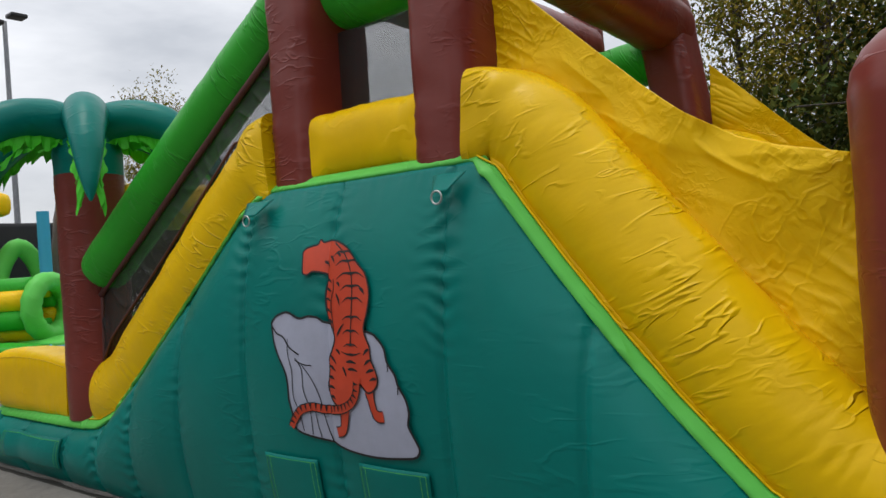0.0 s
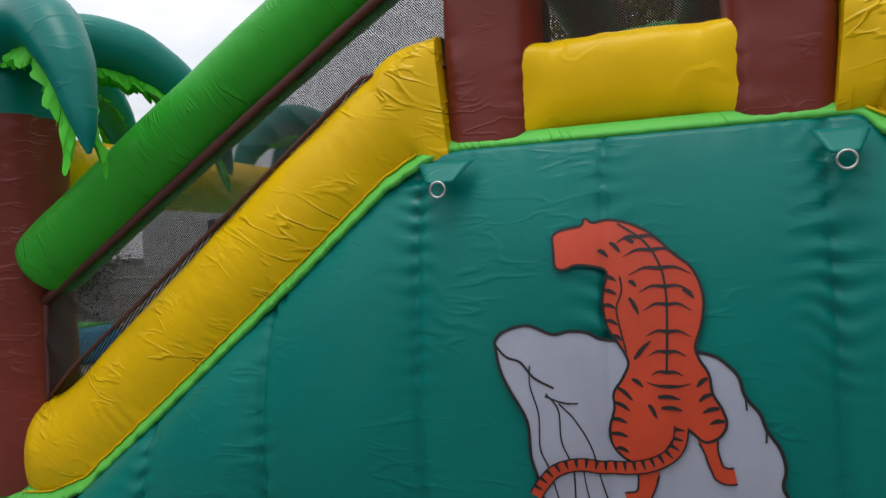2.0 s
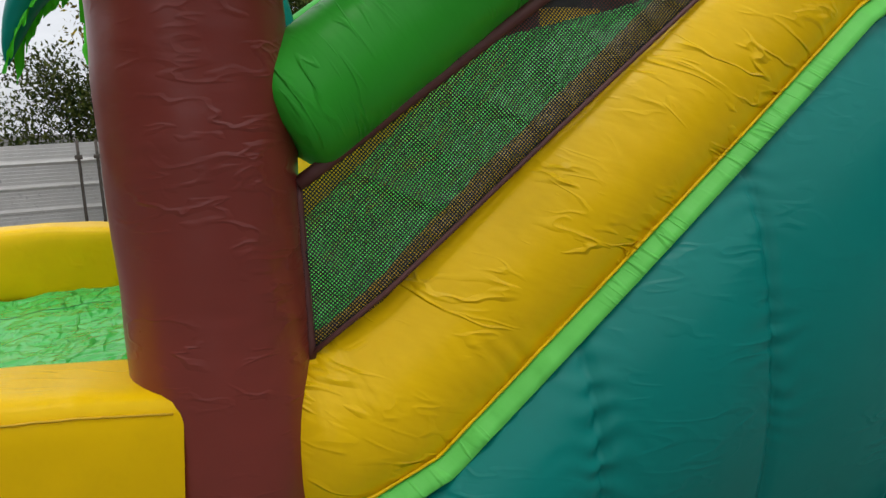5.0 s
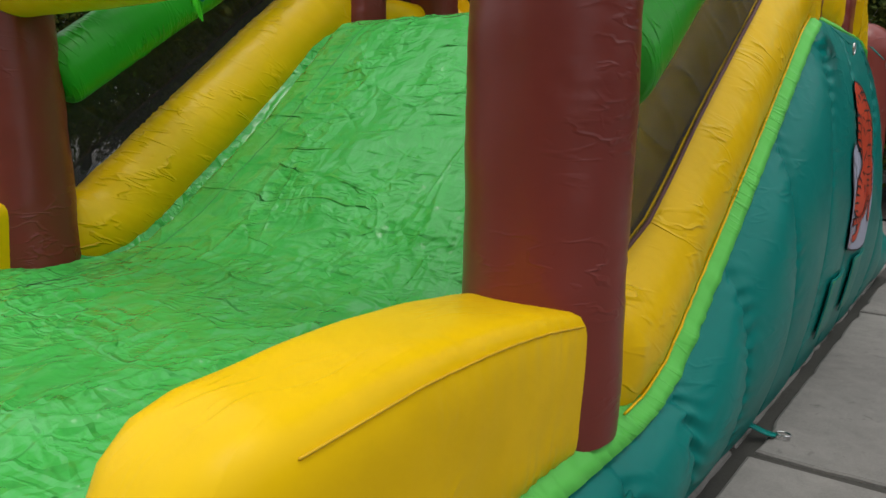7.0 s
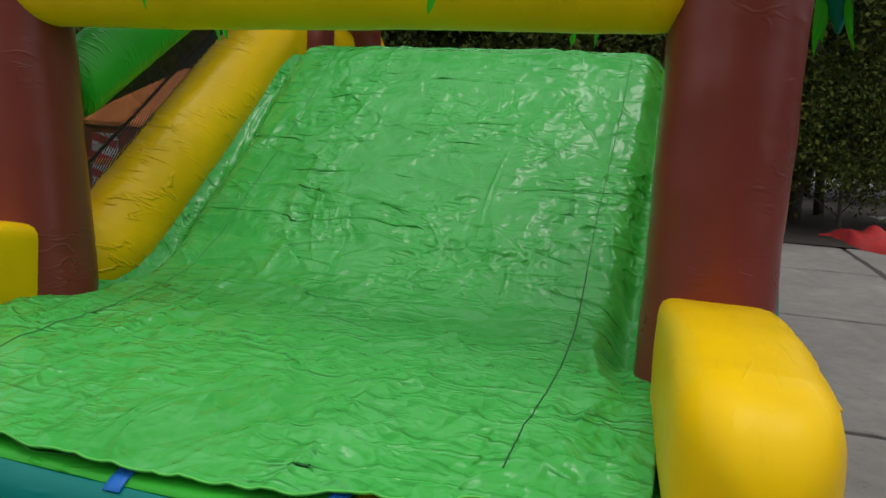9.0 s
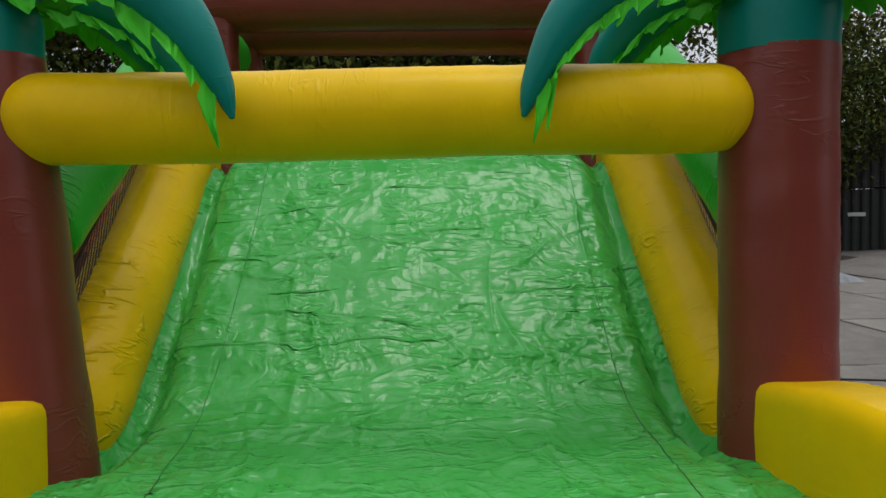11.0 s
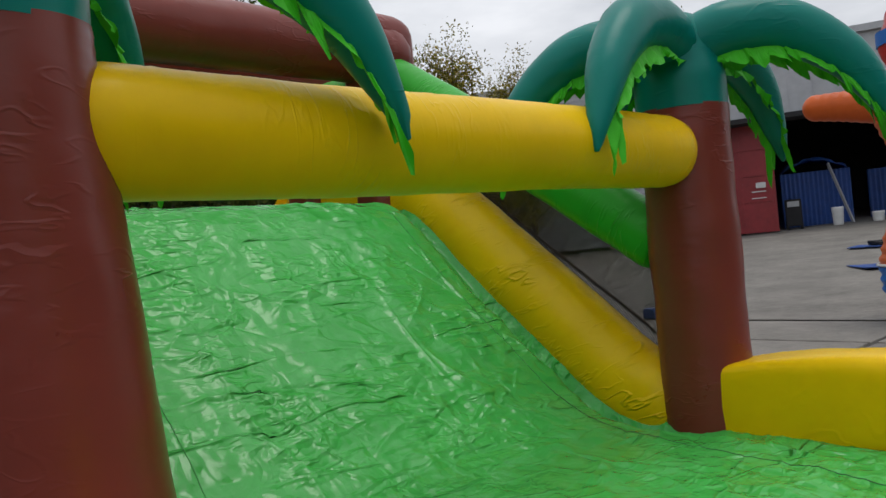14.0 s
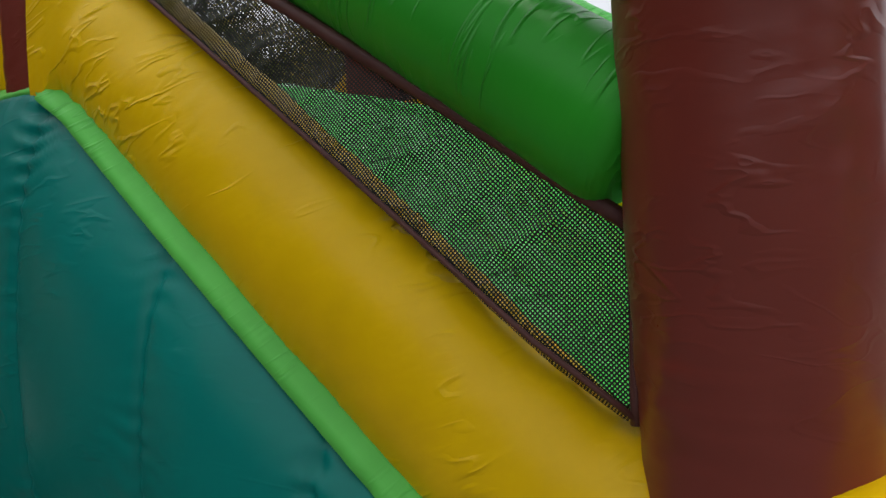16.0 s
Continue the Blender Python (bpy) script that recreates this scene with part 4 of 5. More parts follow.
bands = [ribbon(figure + figure[:1], 0.009, 0.0125, 240), ribbon([(2.667, 1.623), (2.752, 1.561), (2.801, 1.481), (2.818, 1.393), (2.818, 1.285), (2.811, 1.133)], 0.007, 0.0135, 40),
         ribbon([(2.671, 1.447), (2.676, 1.397), (2.657, 1.341), (2.667, 1.274), (2.686, 1.196)], 0.006, 0.0135)]
for g in (-1, 1):
    for pts, width in (leg_a, leg_b):
        track = smooth_path([(a, 0, b) for a, b in pts], 14)
        rim = []
        for k in range(15):
            t = (track[min(k + 1, 14)] - track[max(k - 1, 0)]).normalized()
            rim.append((track[k].x - t.z * g * width(k / 14) / 2, track[k].z + t.x * g * width(k / 14) / 2))
        bands.append(ribbon(rim[4:], 0.006, 0.0125, 20))
    track = smooth_path([(a, 0, b) for a, b in tail], 30)
    bands.append(ribbon([(track[k].x - (track[min(k + 1, 30)] - track[k - 1]).normalized().z * g * 0.021, track[k].z + (track[min(k + 1, 30)] - track[k - 1]).normalized().x * g * 0.021) for k in range(1, 31)], 0.005, 0.0175, 50))
taper = lambda s: 0.003 + 0.011 * math.sin(math.pi * min(1, 0.15 + s * 0.85))
# short bands across the back, from the neck down
for cx, cz, w, sag in ((2.735, 1.575, 0.075, -0.02), (2.775, 1.53, 0.09, -0.02), (2.80, 1.47, 0.10, -0.022), (2.815, 1.41, 0.085, -0.02), (2.82, 1.352, 0.075, -0.02), (2.82, 1.265, 0.07, -0.016), (2.815, 1.20, 0.06, -0.014), (2.812, 1.135, 0.05, -0.01), (2.815, 1.09, 0.07, 0.012)):
    for g in (-1, 1):
        bands.append(ribbon([(cx, cz), (cx + g * w * 0.5, cz + 0.002), (cx + g * w, cz + sag)], lambda s: 0.011 * (1 - s) + 0.002, 0.0140, 10))
# bands on the flanks and haunches
for x0, z0, x1, z1 in ((2.62, 1.445, 2.66, 1.43), (2.615, 1.40, 2.66, 1.385), (2.612, 1.35, 2.655, 1.34), (2.62, 1.30, 2.66, 1.285), (2.64, 1.25, 2.672, 1.235), (2.70, 1.375, 2.73, 1.32), (2.70, 1.43, 2.725, 1.41), (2.87, 1.40, 2.905, 1.37), (2.71, 1.175, 2.765, 1.235),
                       (2.70, 1.11, 2.735, 1.085), (2.65, 1.08, 2.70, 1.04), (2.64, 1.03, 2.69, 1.005), (2.625, 0.975, 2.68, 0.965), (2.625, 0.925, 2.68, 0.92), (2.64, 0.88, 2.68, 0.868), (2.75, 1.03, 2.775, 0.985), (2.935, 1.12, 2.90, 1.09), (2.945, 1.07, 2.905, 1.045), (2.965, 1.025, 2.915, 1.01), (2.98, 0.985, 2.935, 0.975),
                       (2.78, 1.055, 2.85, 1.05), (2.79, 1.02, 2.855, 1.015), (2.72, 1.555, 2.69, 1.57), (2.64, 1.56, 2.675, 1.525), (2.60, 1.535, 2.635, 1.51)):
    bands.append(ribbon([(x0, z0), ((x0 + x1) / 2, (z0 + z1) / 2 + 0.005), (x1, z1)], taper, 0.0140, 8))
track = smooth_path([(a, 0, b) for a, b in tail], 60)
for k in range(3, 59, 3):
    t = (track[k + 1] - track[k - 1]).normalized()
    q = Vector((-t.z, 0, t.x)) * 0.019
    bands.append(ribbon([(track[k].x - q.x, track[k].z - q.z), (track[k].x + q.x * 0.5, track[k].z + q.z * 0.5)], lambda s: 0.013 - 0.009 * s, 0.0180, 4))
for vf in bands:
    part("print_band", vf, INK, form)

for x0, x1, zt in ((1.94, 2.16, 1.885), (3.27, 3.45, 1.885)):
    # strap with a steel ring
    xm = (x0 + x1) / 2
    strap = part("strap", sheet(lambda u, v: (xm + (x0 + (x1 - x0) * u - xm) * (1 - 0.55 * v), 0.06 - 0.085 * v, zt - 0.085 * v), 6, 6, 0.006, (0, 1, 0)), TEAL, slide, "teal strap")
    ring = [(xm + 0.028 * math.cos(2 * math.pi * k / 24), -0.042, zt - 0.108 + 0.028 * math.sin(2 * math.pi * k / 24)) for k in range(25)]
    part("ring", sweep(ring, 0.0045, seg=8, caps=("none", "none")), STEEL, strap, "steel ring")
# anchor strap on the ground
strap = part("strap", sheet(lambda u, v: (0.97 + 0.05 * u + 0.06 * v, 0.08 - 0.14 * v, 0.05 - 0.035 * v + 0.006 * math.sin(v * 6)), 3, 8, 0.005, (0, 0, 1)), TEAL, slide, "teal anchor strap")
ring = [(1.075 + 0.026 * math.cos(2 * math.pi * k / 24), -0.085 + 0.03 * math.sin(2 * math.pi * k / 24), 0.02) for k in range(25)]
part("ring", sweep(ring, 0.0045, seg=8, caps=("none", "none")), STEEL, strap, "steel ring")
for x0, x1, z0, z1 in ((2.10, 2.50, 0.20, 0.55), (2.80, 3.22, 0.22, 0.575), (-1.36, -0.42, 0.12, 0.34)):
    patch = part("patch", sheet(lambda u, v: (x0 + (x1 - x0) * u, wall_y(x0 + (x1 - x0) * u, z0 + (z1 - z0) * v) - 0.012, z0 + (z1 - z0) * v), 12, 12, 0.006, (0, 1, 0)), TEAL, slide, "stitched teal patch")
    e = 0.015
    part("stitching", join(ribbon([(x0 + e, z0), (x0 + e, z1 - e)], 0.003, 0.016), ribbon([(x1 - e, z0), (x1 - e, z1 - e)], 0.003, 0.016), ribbon([(x0 + e, z1 - e), (x1 - e, z1 - e)], 0.003, 0.016),
         ribbon([(x0 + 3 * e, z0), (x0 + 3 * e, z1 - e)], 0.003, 0.016), ribbon([(x1 - 3 * e, z0), (x1 - 3 * e, z1 - e)], 0.003, 0.016)), LIME, patch, "pale stitching")

# ---------------- ground ----------------


def rise(x, y):
    """The yard climbs a little towards the hangar."""
    return 0.05 * max(0.0, -9.0 - y)


ground = solo("ground", sheet(lambda u, v: (-420 + 840 * u, (-420 + 840 * v), -0.02 + rise(0, 2.5 + max(-60, -420 + 840 * v))), 40, 168), JOINT, (0, 0, 0), "flat yard ground with dirt-filled joints", "ground", kind="structure", smooth=False)
solo("yard_pavement", join(sheet(lambda u, v: (-30 + 60 * u, -8.07 - 46.93 * v, rise(0, -8.07 - 46.93 * v)), 20, 50), box(15.88, 60, -9, 40, -0.015, 0.0), box(-60, -14.12, -9, 40, -0.015, 0.0), box(-14.12, 15.88, 11.94, 40, -0.015, 0.0)), CONCRETE, (0, 0, 0), "grey worn concrete yard", "pavement", kind="structure", smooth=False)
rnd = random.Random(4)
slab_me = []
for k in range(6):
    ring = [(0.03 + 2.94 * q / 30, 0.03) for q in range(30)] + [(2.97, 0.03 + 1.94 * q / 20) for q in range(20)] + [(2.97 - 2.94 * q / 30, 1.97) for q in range(30)] + [(0.03, 1.97 - 1.94 * q / 20) for q in range(20)]
    chip = [max(0.0, 0.045 * noise.noise(Vector((x * 2.3, y * 2.3, k))) + 0.03 * noise.noise(Vector((x * 9, y * 9, k)))) for x, y in ring]
    rows = []
    for grow, z in ((0.0, -0.03), (0.004, -0.008), (0.016, 0.0)):
        rows += [Vector((x + (1.5 - x) * (c + grow) / 1.5, y + (1.0 - y) * (c + grow), z)) for (x, y), c in zip(ring, chip)]
    vf = rows, [(100 * r + q, 100 * r + (q + 1) % 100, 100 * r + 100 + (q + 1) % 100, 100 * r + 100 + q) for r in range(2) for q in range(100)] + [tuple(200 + q for q in range(100))]
    me = bpy.data.meshes.new("slab")
    me.from_pydata([tuple(v) for v in vf[0]], [], vf[1])
    me.materials.append(CONCRETE)
    slab_me.append(me)
for i in range(-4, 6):
    for j in range(-4, 6):
        ob = new("slab", slab_me[(i * 7 + j * 3) % 6])
        ob.parent = ground
        ob.location = (i * 3.0 - 2.17, j * 2.0 + 0.03, 0.002 - 0.006 * rnd.random())
        ob.rotation_euler = (radians(rnd.uniform(-0.08, 0.08)), radians(rnd.uniform(-0.08, 0.08)), 0)

SOIL = concrete("dark_leaf_litter", (0.040, 0.030, 0.020), 2.0, 0.35)
solo("planting_bed", join(sheet(lambda u, v: (9.5 + 24 * u + 0.25 * noise.noise(Vector((v * 14, u, 3))), -3.6 + 17 * v, 0.02 + 0.07 * min(1, u * 30) + 0.03 * noise.noise(Vector((u * 40, v * 30, 0)))), 60, 50),
     sheet(lambda u, v: (17.0 + 16 * u + 0.25 * noise.noise(Vector((v * 14, u, 3))), -11.0 + 7.35 * v, 0.02 + 0.07 * min(1, u * 20)), 40, 20)), SOIL, (10, 4, 0), "dark soil strewn with fallen leaves", "soil", kind="structure")

# ---------------- wall, fence and container beyond the far side ----------------
# added wall, never in view: blocks western sky to darken faces towards -x
solo("wall_west", sheet(lambda u, v: (-13.5, -22 + 24.5 * u, 8.0 * v), 40, 12, 0.3, (-1, 0, 0)), SHADE_WALL, (-13.5, -10, 0), "added grey wall out of view that shades the landing end", "wall", kind="structure", smooth=False)
solo("wall_north", sheet(lambda u, v: (-16 + 17.3 * u, 10.6 - 0.03 * (math.sin(v * 4 * math.pi * 2) > 0.97), 1.38 * v + 0.015 * noise.noise(Vector((u * 9, 0, 0))) * v), 80, 32, 0.2, (0, 1, 0)), WALLMAT, (4, 10.7, 0), "pale weathered block wall", "wall", kind="structure", smooth=False)
for k in range(-5, 1):
    for px in ((k * 2.4 - 1.39, k * 2.4 - 1.14) if k % 2 == 0 else ()):
        post = thing("fence_post", (px, 10.35, 0), "thin dark steel fence post before the wall", "post", "fence posts")
        part("pole", sweep([(px, 10.35, 1.42 * q / 4) for q in range(5)], 0.022, seg=10, hint=(1, 0, 0)), BARK, post)
        part("clamp", box(px - 0.05, px + 0.05, 10.31, 10.39, 1.15, 1.21, 0.008), BARK, post)
mesh_fence = thing("mesh_fence", (0, 10.36, 0), "thin wire mesh fence panels before the wall", "fence")
for k in range(0, 26):
    part("wire", sweep([(-6 + 7.2 * q / 2, 10.37, 0.08 + 1.3 * k / 26) for q in range(3)], 0.0035, seg=4), STEEL, mesh_fence)

container = thing("shipping_container", (-7.9, 14.5, 0), "white shipping container with dark lettering bars", "container")
WHITE = plain("white_paint", (0.62, 0.63, 0.63), 0.5, 0, 0.15, 3, 0.1)
part("body", sheet(lambda u, v: (-11 + 6.1 * u, 13.4 + (0.03 if int(u * 120) % 4 < 2 else 0.0), 2.75 * v), 120, 6, 2.4, (0, 1, 0)), WHITE, container, "", False)
for k in range(6):
    part("lettering_bar", box(-8.9 + 0.33 * k, -8.68 + 0.33 * k, 13.36, 13.39, 2.12, 2.42), INK, container, "dark bar of unreadable lettering", False)

# ---------------- trees ----------------


def tree_mesh(seed, h, spread, leaves, leaf):
    rnd = random.Random(seed)
    wood = []
    top = Vector((rnd.uniform(-0.3, 0.3), rnd.uniform(-0.3, 0.3), h * 0.85))
    wood.append(sweep(smooth_path([(0, 0, 0), (rnd.uniform(-0.15, 0.15), rnd.uniform(-0.15, 0.15), h * 0.4), top], 10), lambda s: h * 0.016 * (1 - 0.85 * s), seg=8, hint=(1, 0, 0)))
    tips = []
    for k in range(22):
        z = h * (0.12 + 0.68 * k / 22)
        a = k * 2.4 + rnd.uniform(-0.4, 0.4)
        ln = spread * (0.55 + 0.5 * rnd.random()) * (1.1 - 0.55 * k / 22)
        base = Vector((0, 0, z))
        end = base + Vector((math.cos(a) * ln, math.sin(a) * ln, ln * rnd.uniform(0.3, 0.9)))
        mid = base.lerp(end, 0.5) + Vector((0, 0, ln * 0.12))
        wood.append(sweep(smooth_path([base, mid, end], 6), lambda s: h * 0.005 * (1 - 0.8 * s), seg=5, hint=(0.3, 0.2, 1)))
        for q in range(3):
            tw = end.lerp(mid, q * 0.4) + Vector((rnd.gauss(0, 0.5), rnd.gauss(0, 0.5), rnd.uniform(0, 0.8))) * spread * 0.3
            wood.append(sweep([end.lerp(mid, q * 0.4), end.lerp(mid, q * 0.4).lerp(tw, 0.5), tw], lambda s: h * 0.0016, seg=4, hint=(0.3, 0.2, 1)))
            tips.append(tw)
        tips += [mid, base.lerp(end, 0.75), end]
    tips += [top, top + Vector((0, 0, h * 0.08))]
    lv, lf = [], []
    for k in range(leaves):
        c = tips[rnd.randrange(len(tips))]
        r = spread * 0.24
        p = c + Vector((rnd.gauss(0, r * 0.6), rnd.gauss(0, r * 0.6), rnd.gauss(0, r * 0.5)))
        s = leaf * rnd.uniform(0.6, 1.3)
        q = Euler((rnd.uniform(-1.2, 1.2), rnd.uniform(-1.2, 1.2), rnd.uniform(0, 6.3))).to_matrix()
        i = len(lv)
        lv += [p + q @ Vector((-s, 0, 0)), p + q @ Vector((0, -s * 0.5, 0.1 * s)), p + q @ Vector((s, 0, 0)), p + q @ Vector((0, s * 0.5, 0.1 * s))]
        lf.append((i, i + 1, i + 2, i + 3))
    return join(*wood), (lv, lf)


def tree(seed, h, spread, leaves, leaf, mat, label, at):
    t = thing("tree", (0, 0, 0), label, "tree", "trees round the yard")
    wood, crown = tree_mesh(seed, h, spread, leaves, leaf)
    part("trunk", wood, BARK, t)
    part("crown", crown, mat, t, "", False)
    t.location = at
    return t


TREE_A = tree(1, 8.6, 2.0, 12000, 0.055, LEAF_A, "tall thin autumn tree with yellowing leaves", (0.7, 14.0, 0))
TREE_B = tree(2, 8.0, 2.8, 12000, 0.085, LEAF_B, "dense dark green tree", (23.5, 1.0, 0))
TREE_C = tree(3, 9.6, 2.4, 9000, 0.06, LEAF_A, "tall sparse autumn tree", (3.6, 17.0, 0))
BUSH = tree(5, 3.0, 1.7, 9000, 0.05, LEAF_B, "dense green bush behind the wall", (-4.2, 13.6, 0))
rnd = random.Random(12)
for proto, spots in ((TREE_A, ((2.4, 13.6), (21.0, -16.5), (20.0, -20.5), (-19, 12.5), (24, -11.5), (24.6, -41.0), (27.2, -40.0), (22.4, -42.0), (21.0, -23.3), (24.5, -21.0), (28.0, -19.5), (31.0, -17.0), (23.0, -20.6), (26.4, -18.4))), (TREE_C, ((1.6, 16.8), (6.0, 15.0), (19.5, 9.5), (24, -25), (27.0, -21.0))),
                     (TREE_B, ((22.5, -3.2), (24.5, -7.0), (23.0, 5.2), (22.0, 9.0), (24.0, 13.0), (21.0, 16.5), (16.5, 15.5), (12.0, 16.0), (26.5, -1.0), (27.0, 3.0), (26.0, 7.5), (26.0, -5.0), (25.5, -10.0), (14.0, 12.5), (5.2, 11.9), (18.0, 13.0), (19.0, 17.0), (10.5, 13.5), (12.6, -1.6), (12.2, 1.2), (12.8, 3.9), (12.4, 6.6), (14.8, -2.4), (15.2, 2.6), (15.0, 5.4), (15.4, 8.4), (19.5, -9.5), (21.5, -13.5), (9.6, 11.8), (8.0, 13.2), (11.6, 10.4))),
                     (BUSH, ((-10.6, 9.7), (-12.4, 9.9), (-14.2, 9.7), (-16.5, 9.9), (-19.5, 10.2), (-22.0, 10.0), (-6.8, 13.2), (-1.5, 13.0), (2.2, 11.6), (3.6, 11.2), (4.9, 11.0), (0.8, 12.6), (21.8, 0.4), (22.0, -2.6), (22.0, 3.4), (22.0, 6.4), (22.5, -5.6), (17.0, 9.2), (13.5, 11.0), (11.5, 12.0), (24.0, -8.6), (24.0, -13.0), (20.5, -1.0), (20.2, 1.9), (20.5, 4.8), (20.4, -4.0), (20.0, 7.8), (21.4, -7.2), (22.5, -10.0), (18.5, 10.8), (15.5, 12.8), (3.4, 12.8), (11.3, -2.2), (11.0, -0.4), (11.2, 1.6), (11.0, 3.4), (11.3, 5.2), (11.2, 7.2), (12.6, 0.6), (12.8, 4.6), (13.4, -3.6), (13.2, 8.6), (6.6, 11.6), (7.8, 10.9), (9.2, 10.2), (10.4, 9.4), (8.6, 12.4), (6.0, 13.0), (10.2, 11.4), (12.0, 9.2), (11.2, 8.6)))):
    for x, y in spots:
        s = rnd.uniform(0.85, 1.12) * (1.75 if y < -38 else 1.42 if x > 20.8 and y < -16.8 and proto is TREE_A else 1.0)
        m = pose(x, y, rise(x, y) - 0.02, 0, 0, rnd.uniform(0, 360)) @ Matrix.Diagonal((s, s, s * rnd.uniform(0.92, 1.08), 1))
        c = copy_thing(proto, m)
        c.matrix_basis = m
# ---------------- hangar across the yard ----------------


def placed(name, m, label, category, group="", kind=""):
    """An Empty with a turned pose; its parts are built in its own axes."""
    ob = new(name)
    ob.matrix_basis = m
    ORIGIN[ob] = Vector((0, 0, 0))
    return tagged(ob, label, category, group, kind)


RED = plain("dark_red_door_paint", (0.27, 0.022, 0.028), 0.5, 0, 0.25, 2.0, 0.1)
GREY = plain("grey_sheet_metal", (0.42, 0.43, 0.45), 0.55, 0, 0.15, 1.5, 0.1)
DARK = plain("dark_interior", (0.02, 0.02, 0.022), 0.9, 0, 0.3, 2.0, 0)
DEEPBLUE = plain("deep_blue_paint", (0.012, 0.06, 0.26), 0.45, 0, 0.25, 2.0, 0.05)
OR_PAINT = plain("orange_machine_paint", (0.72, 0.23, 0.06), 0.5, 0, 0.35, 5.0, 0.1)
REDWHITE = plain("red_stripe", (0.55, 0.03, 0.03), 0.5)
WOOD = plain("raw_pallet_wood", (0.36, 0.27, 0.17), 0.8, 0, 0.4, 12, 0.4)
PLASTIC = plain("grey_plastic", (0.25, 0.26, 0.28), 0.5)

HANGAR_WALL = concrete("weathered_grey_blocks", (0.52, 0.53, 0.55), 0.6, 0.62)
HZ = 1.06
HM = pose(13.2, -30.0, HZ, 0, 0, 24.5)     # x runs along its front, y into it is negative
hangar = placed("hangar", HM, "long grey hangar with red sliding door and dark open bay", "building")
part("wall_left", sheet(lambda u, v: (2.12 + 15.8 * u, 0.02 * (int(v * 84) % 5 == 0), 8.4 * v), 30, 84, 0.3, (0, -1, 0)), HANGAR_WALL, hangar, "grey patched block wall", False)
part("wall_right", box(-22, -12.5, -0.35, 0.0, 0, 6.6), HANGAR_WALL, hangar, "", False)
part("lintel", box(-22, 2.1, -0.5, 0.08, 5.1, 8.4), GREY, hangar, "pale grey sheet metal front", False)
for k in range(23):
    part("rib", box(-21.8 + k, -21.72 + k, 0.08, 0.13, 5.15, 8.35), GREY, hangar, "", False)
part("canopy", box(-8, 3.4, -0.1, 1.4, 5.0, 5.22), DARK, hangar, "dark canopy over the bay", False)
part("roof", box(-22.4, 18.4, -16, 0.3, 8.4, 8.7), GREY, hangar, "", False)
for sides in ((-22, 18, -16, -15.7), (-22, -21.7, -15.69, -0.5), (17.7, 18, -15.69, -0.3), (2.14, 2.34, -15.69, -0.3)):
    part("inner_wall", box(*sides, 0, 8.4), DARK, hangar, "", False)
door = part("sliding_door", box(-0.8, 2.1, 0.06, 0.18, 0.05, 5.1, 0.01), RED, hangar, "dark red panelled sliding door", False)
for x in (-0.77, 0.62, 2.02):
    part("door_rail", box(x - 0.05, x + 0.05, 0.18, 0.23, 0.05, 5.1), RED, door, "", False)
for z in (0.1, 1.5, 2.7, 3.9, 5.05):
    part("door_rail", box(-0.8, 2.1, 0.18, 0.225, z - 0.04, z + 0.04), RED, door, "", False)
part("notice", box(-0.42, 0.0, 0.232, 0.24, 2.1, 2.35), WHITE, door, "small white notice", False)
part("notice", box(-0.4, 0.2, 0.232, 0.24, 1.62, 1.66), WHITE, door, "", False)
part("notice", box(-0.4, 0.2, 0.232, 0.24, 1.92, 1.96), WHITE, door, "", False)
blue_box = placed("storage_container", HM @ pose(-2.6, -2.2, 0, 0, 0, 4), "blue metal storage container inside the open bay", "container")
part("body", sheet(lambda u, v: (-1.5 + 3.0 * u, 0.04 * (int(u * 60) % 4 < 2), 2.7 * v), 60, 4, 2.5, (0, -1, 0)), DEEPBLUE, blue_box, "", False)
part("tarpaulin", sheet(lambda u, v: (-1.4 + 2.8 * u, -0.1 - 2 * v, 2.75 + 0.35 * abs(noise.noise(Vector((u * 4, v * 4, 2)))) + 0.5 * math.sin(u * 3.1)), 24, 12, 0.03, (0, 0, -1)), DEEPBLUE, blue_box, "crumpled blue tarpaulin")
blue_box = placed("storage_container", HM @ pose(-6.4, -4.0, 0, 0, 0, -6), "dark blue container deep in the bay", "container")
part("body", sheet(lambda u, v: (-1.2 + 2.6 * u, 0.04 * (int(u * 50) % 4 < 2), 2.6 * v), 50, 4, 2.5, (0, -1, 0)), DEEPBLUE, blue_box, "", False)
beam = placed("leaning_beam", HM @ pose(-3.6, -1.5, 0), "grey metal beam leaning on the blue container", "beam")
part("beam_bar", sweep([(-0.42 + 0.85 * k / 6, -0.35 * k / 6, 3.0 * k / 6) for k in range(7)], 0.07, 0.11, (1, 0, 0), 4), GREY, beam, "", False)
welder = placed("machine", HM @ pose(-1.5, -0.9, 0), "dark wheeled workshop machine by the door", "machine")
part("housing", box(-0.35, 0.35, -0.3, 0.3, 0.2, 1.45, 0.05), DARK, welder, "", False)
part("panel", box(-0.25, 0.25, 0.3, 0.32, 1.1, 1.35), GREY, welder, "", False)
for x in (-0.3, 0.3):
    part("wheel", sweep([(x - 0.06, 0.1, 0.18), (x + 0.06, 0.1, 0.18)], 0.18, hint=(0, 0, 1), seg=18), INK, welder)
for x, h in ((-3.3, 0.9), (-4.9, 0.55)):
    cab = placed("bucket", HM @ pose(x, -0.7, 0), "pale plastic tub on the floor", "tub", "tubs in the bay")
    part("shell", sweep([(0, 0, h * k / 6) for k in range(7)], lambda s: 0.2 + 0.06 * s, seg=18, hint=(1, 0, 0)), WHITE, cab)
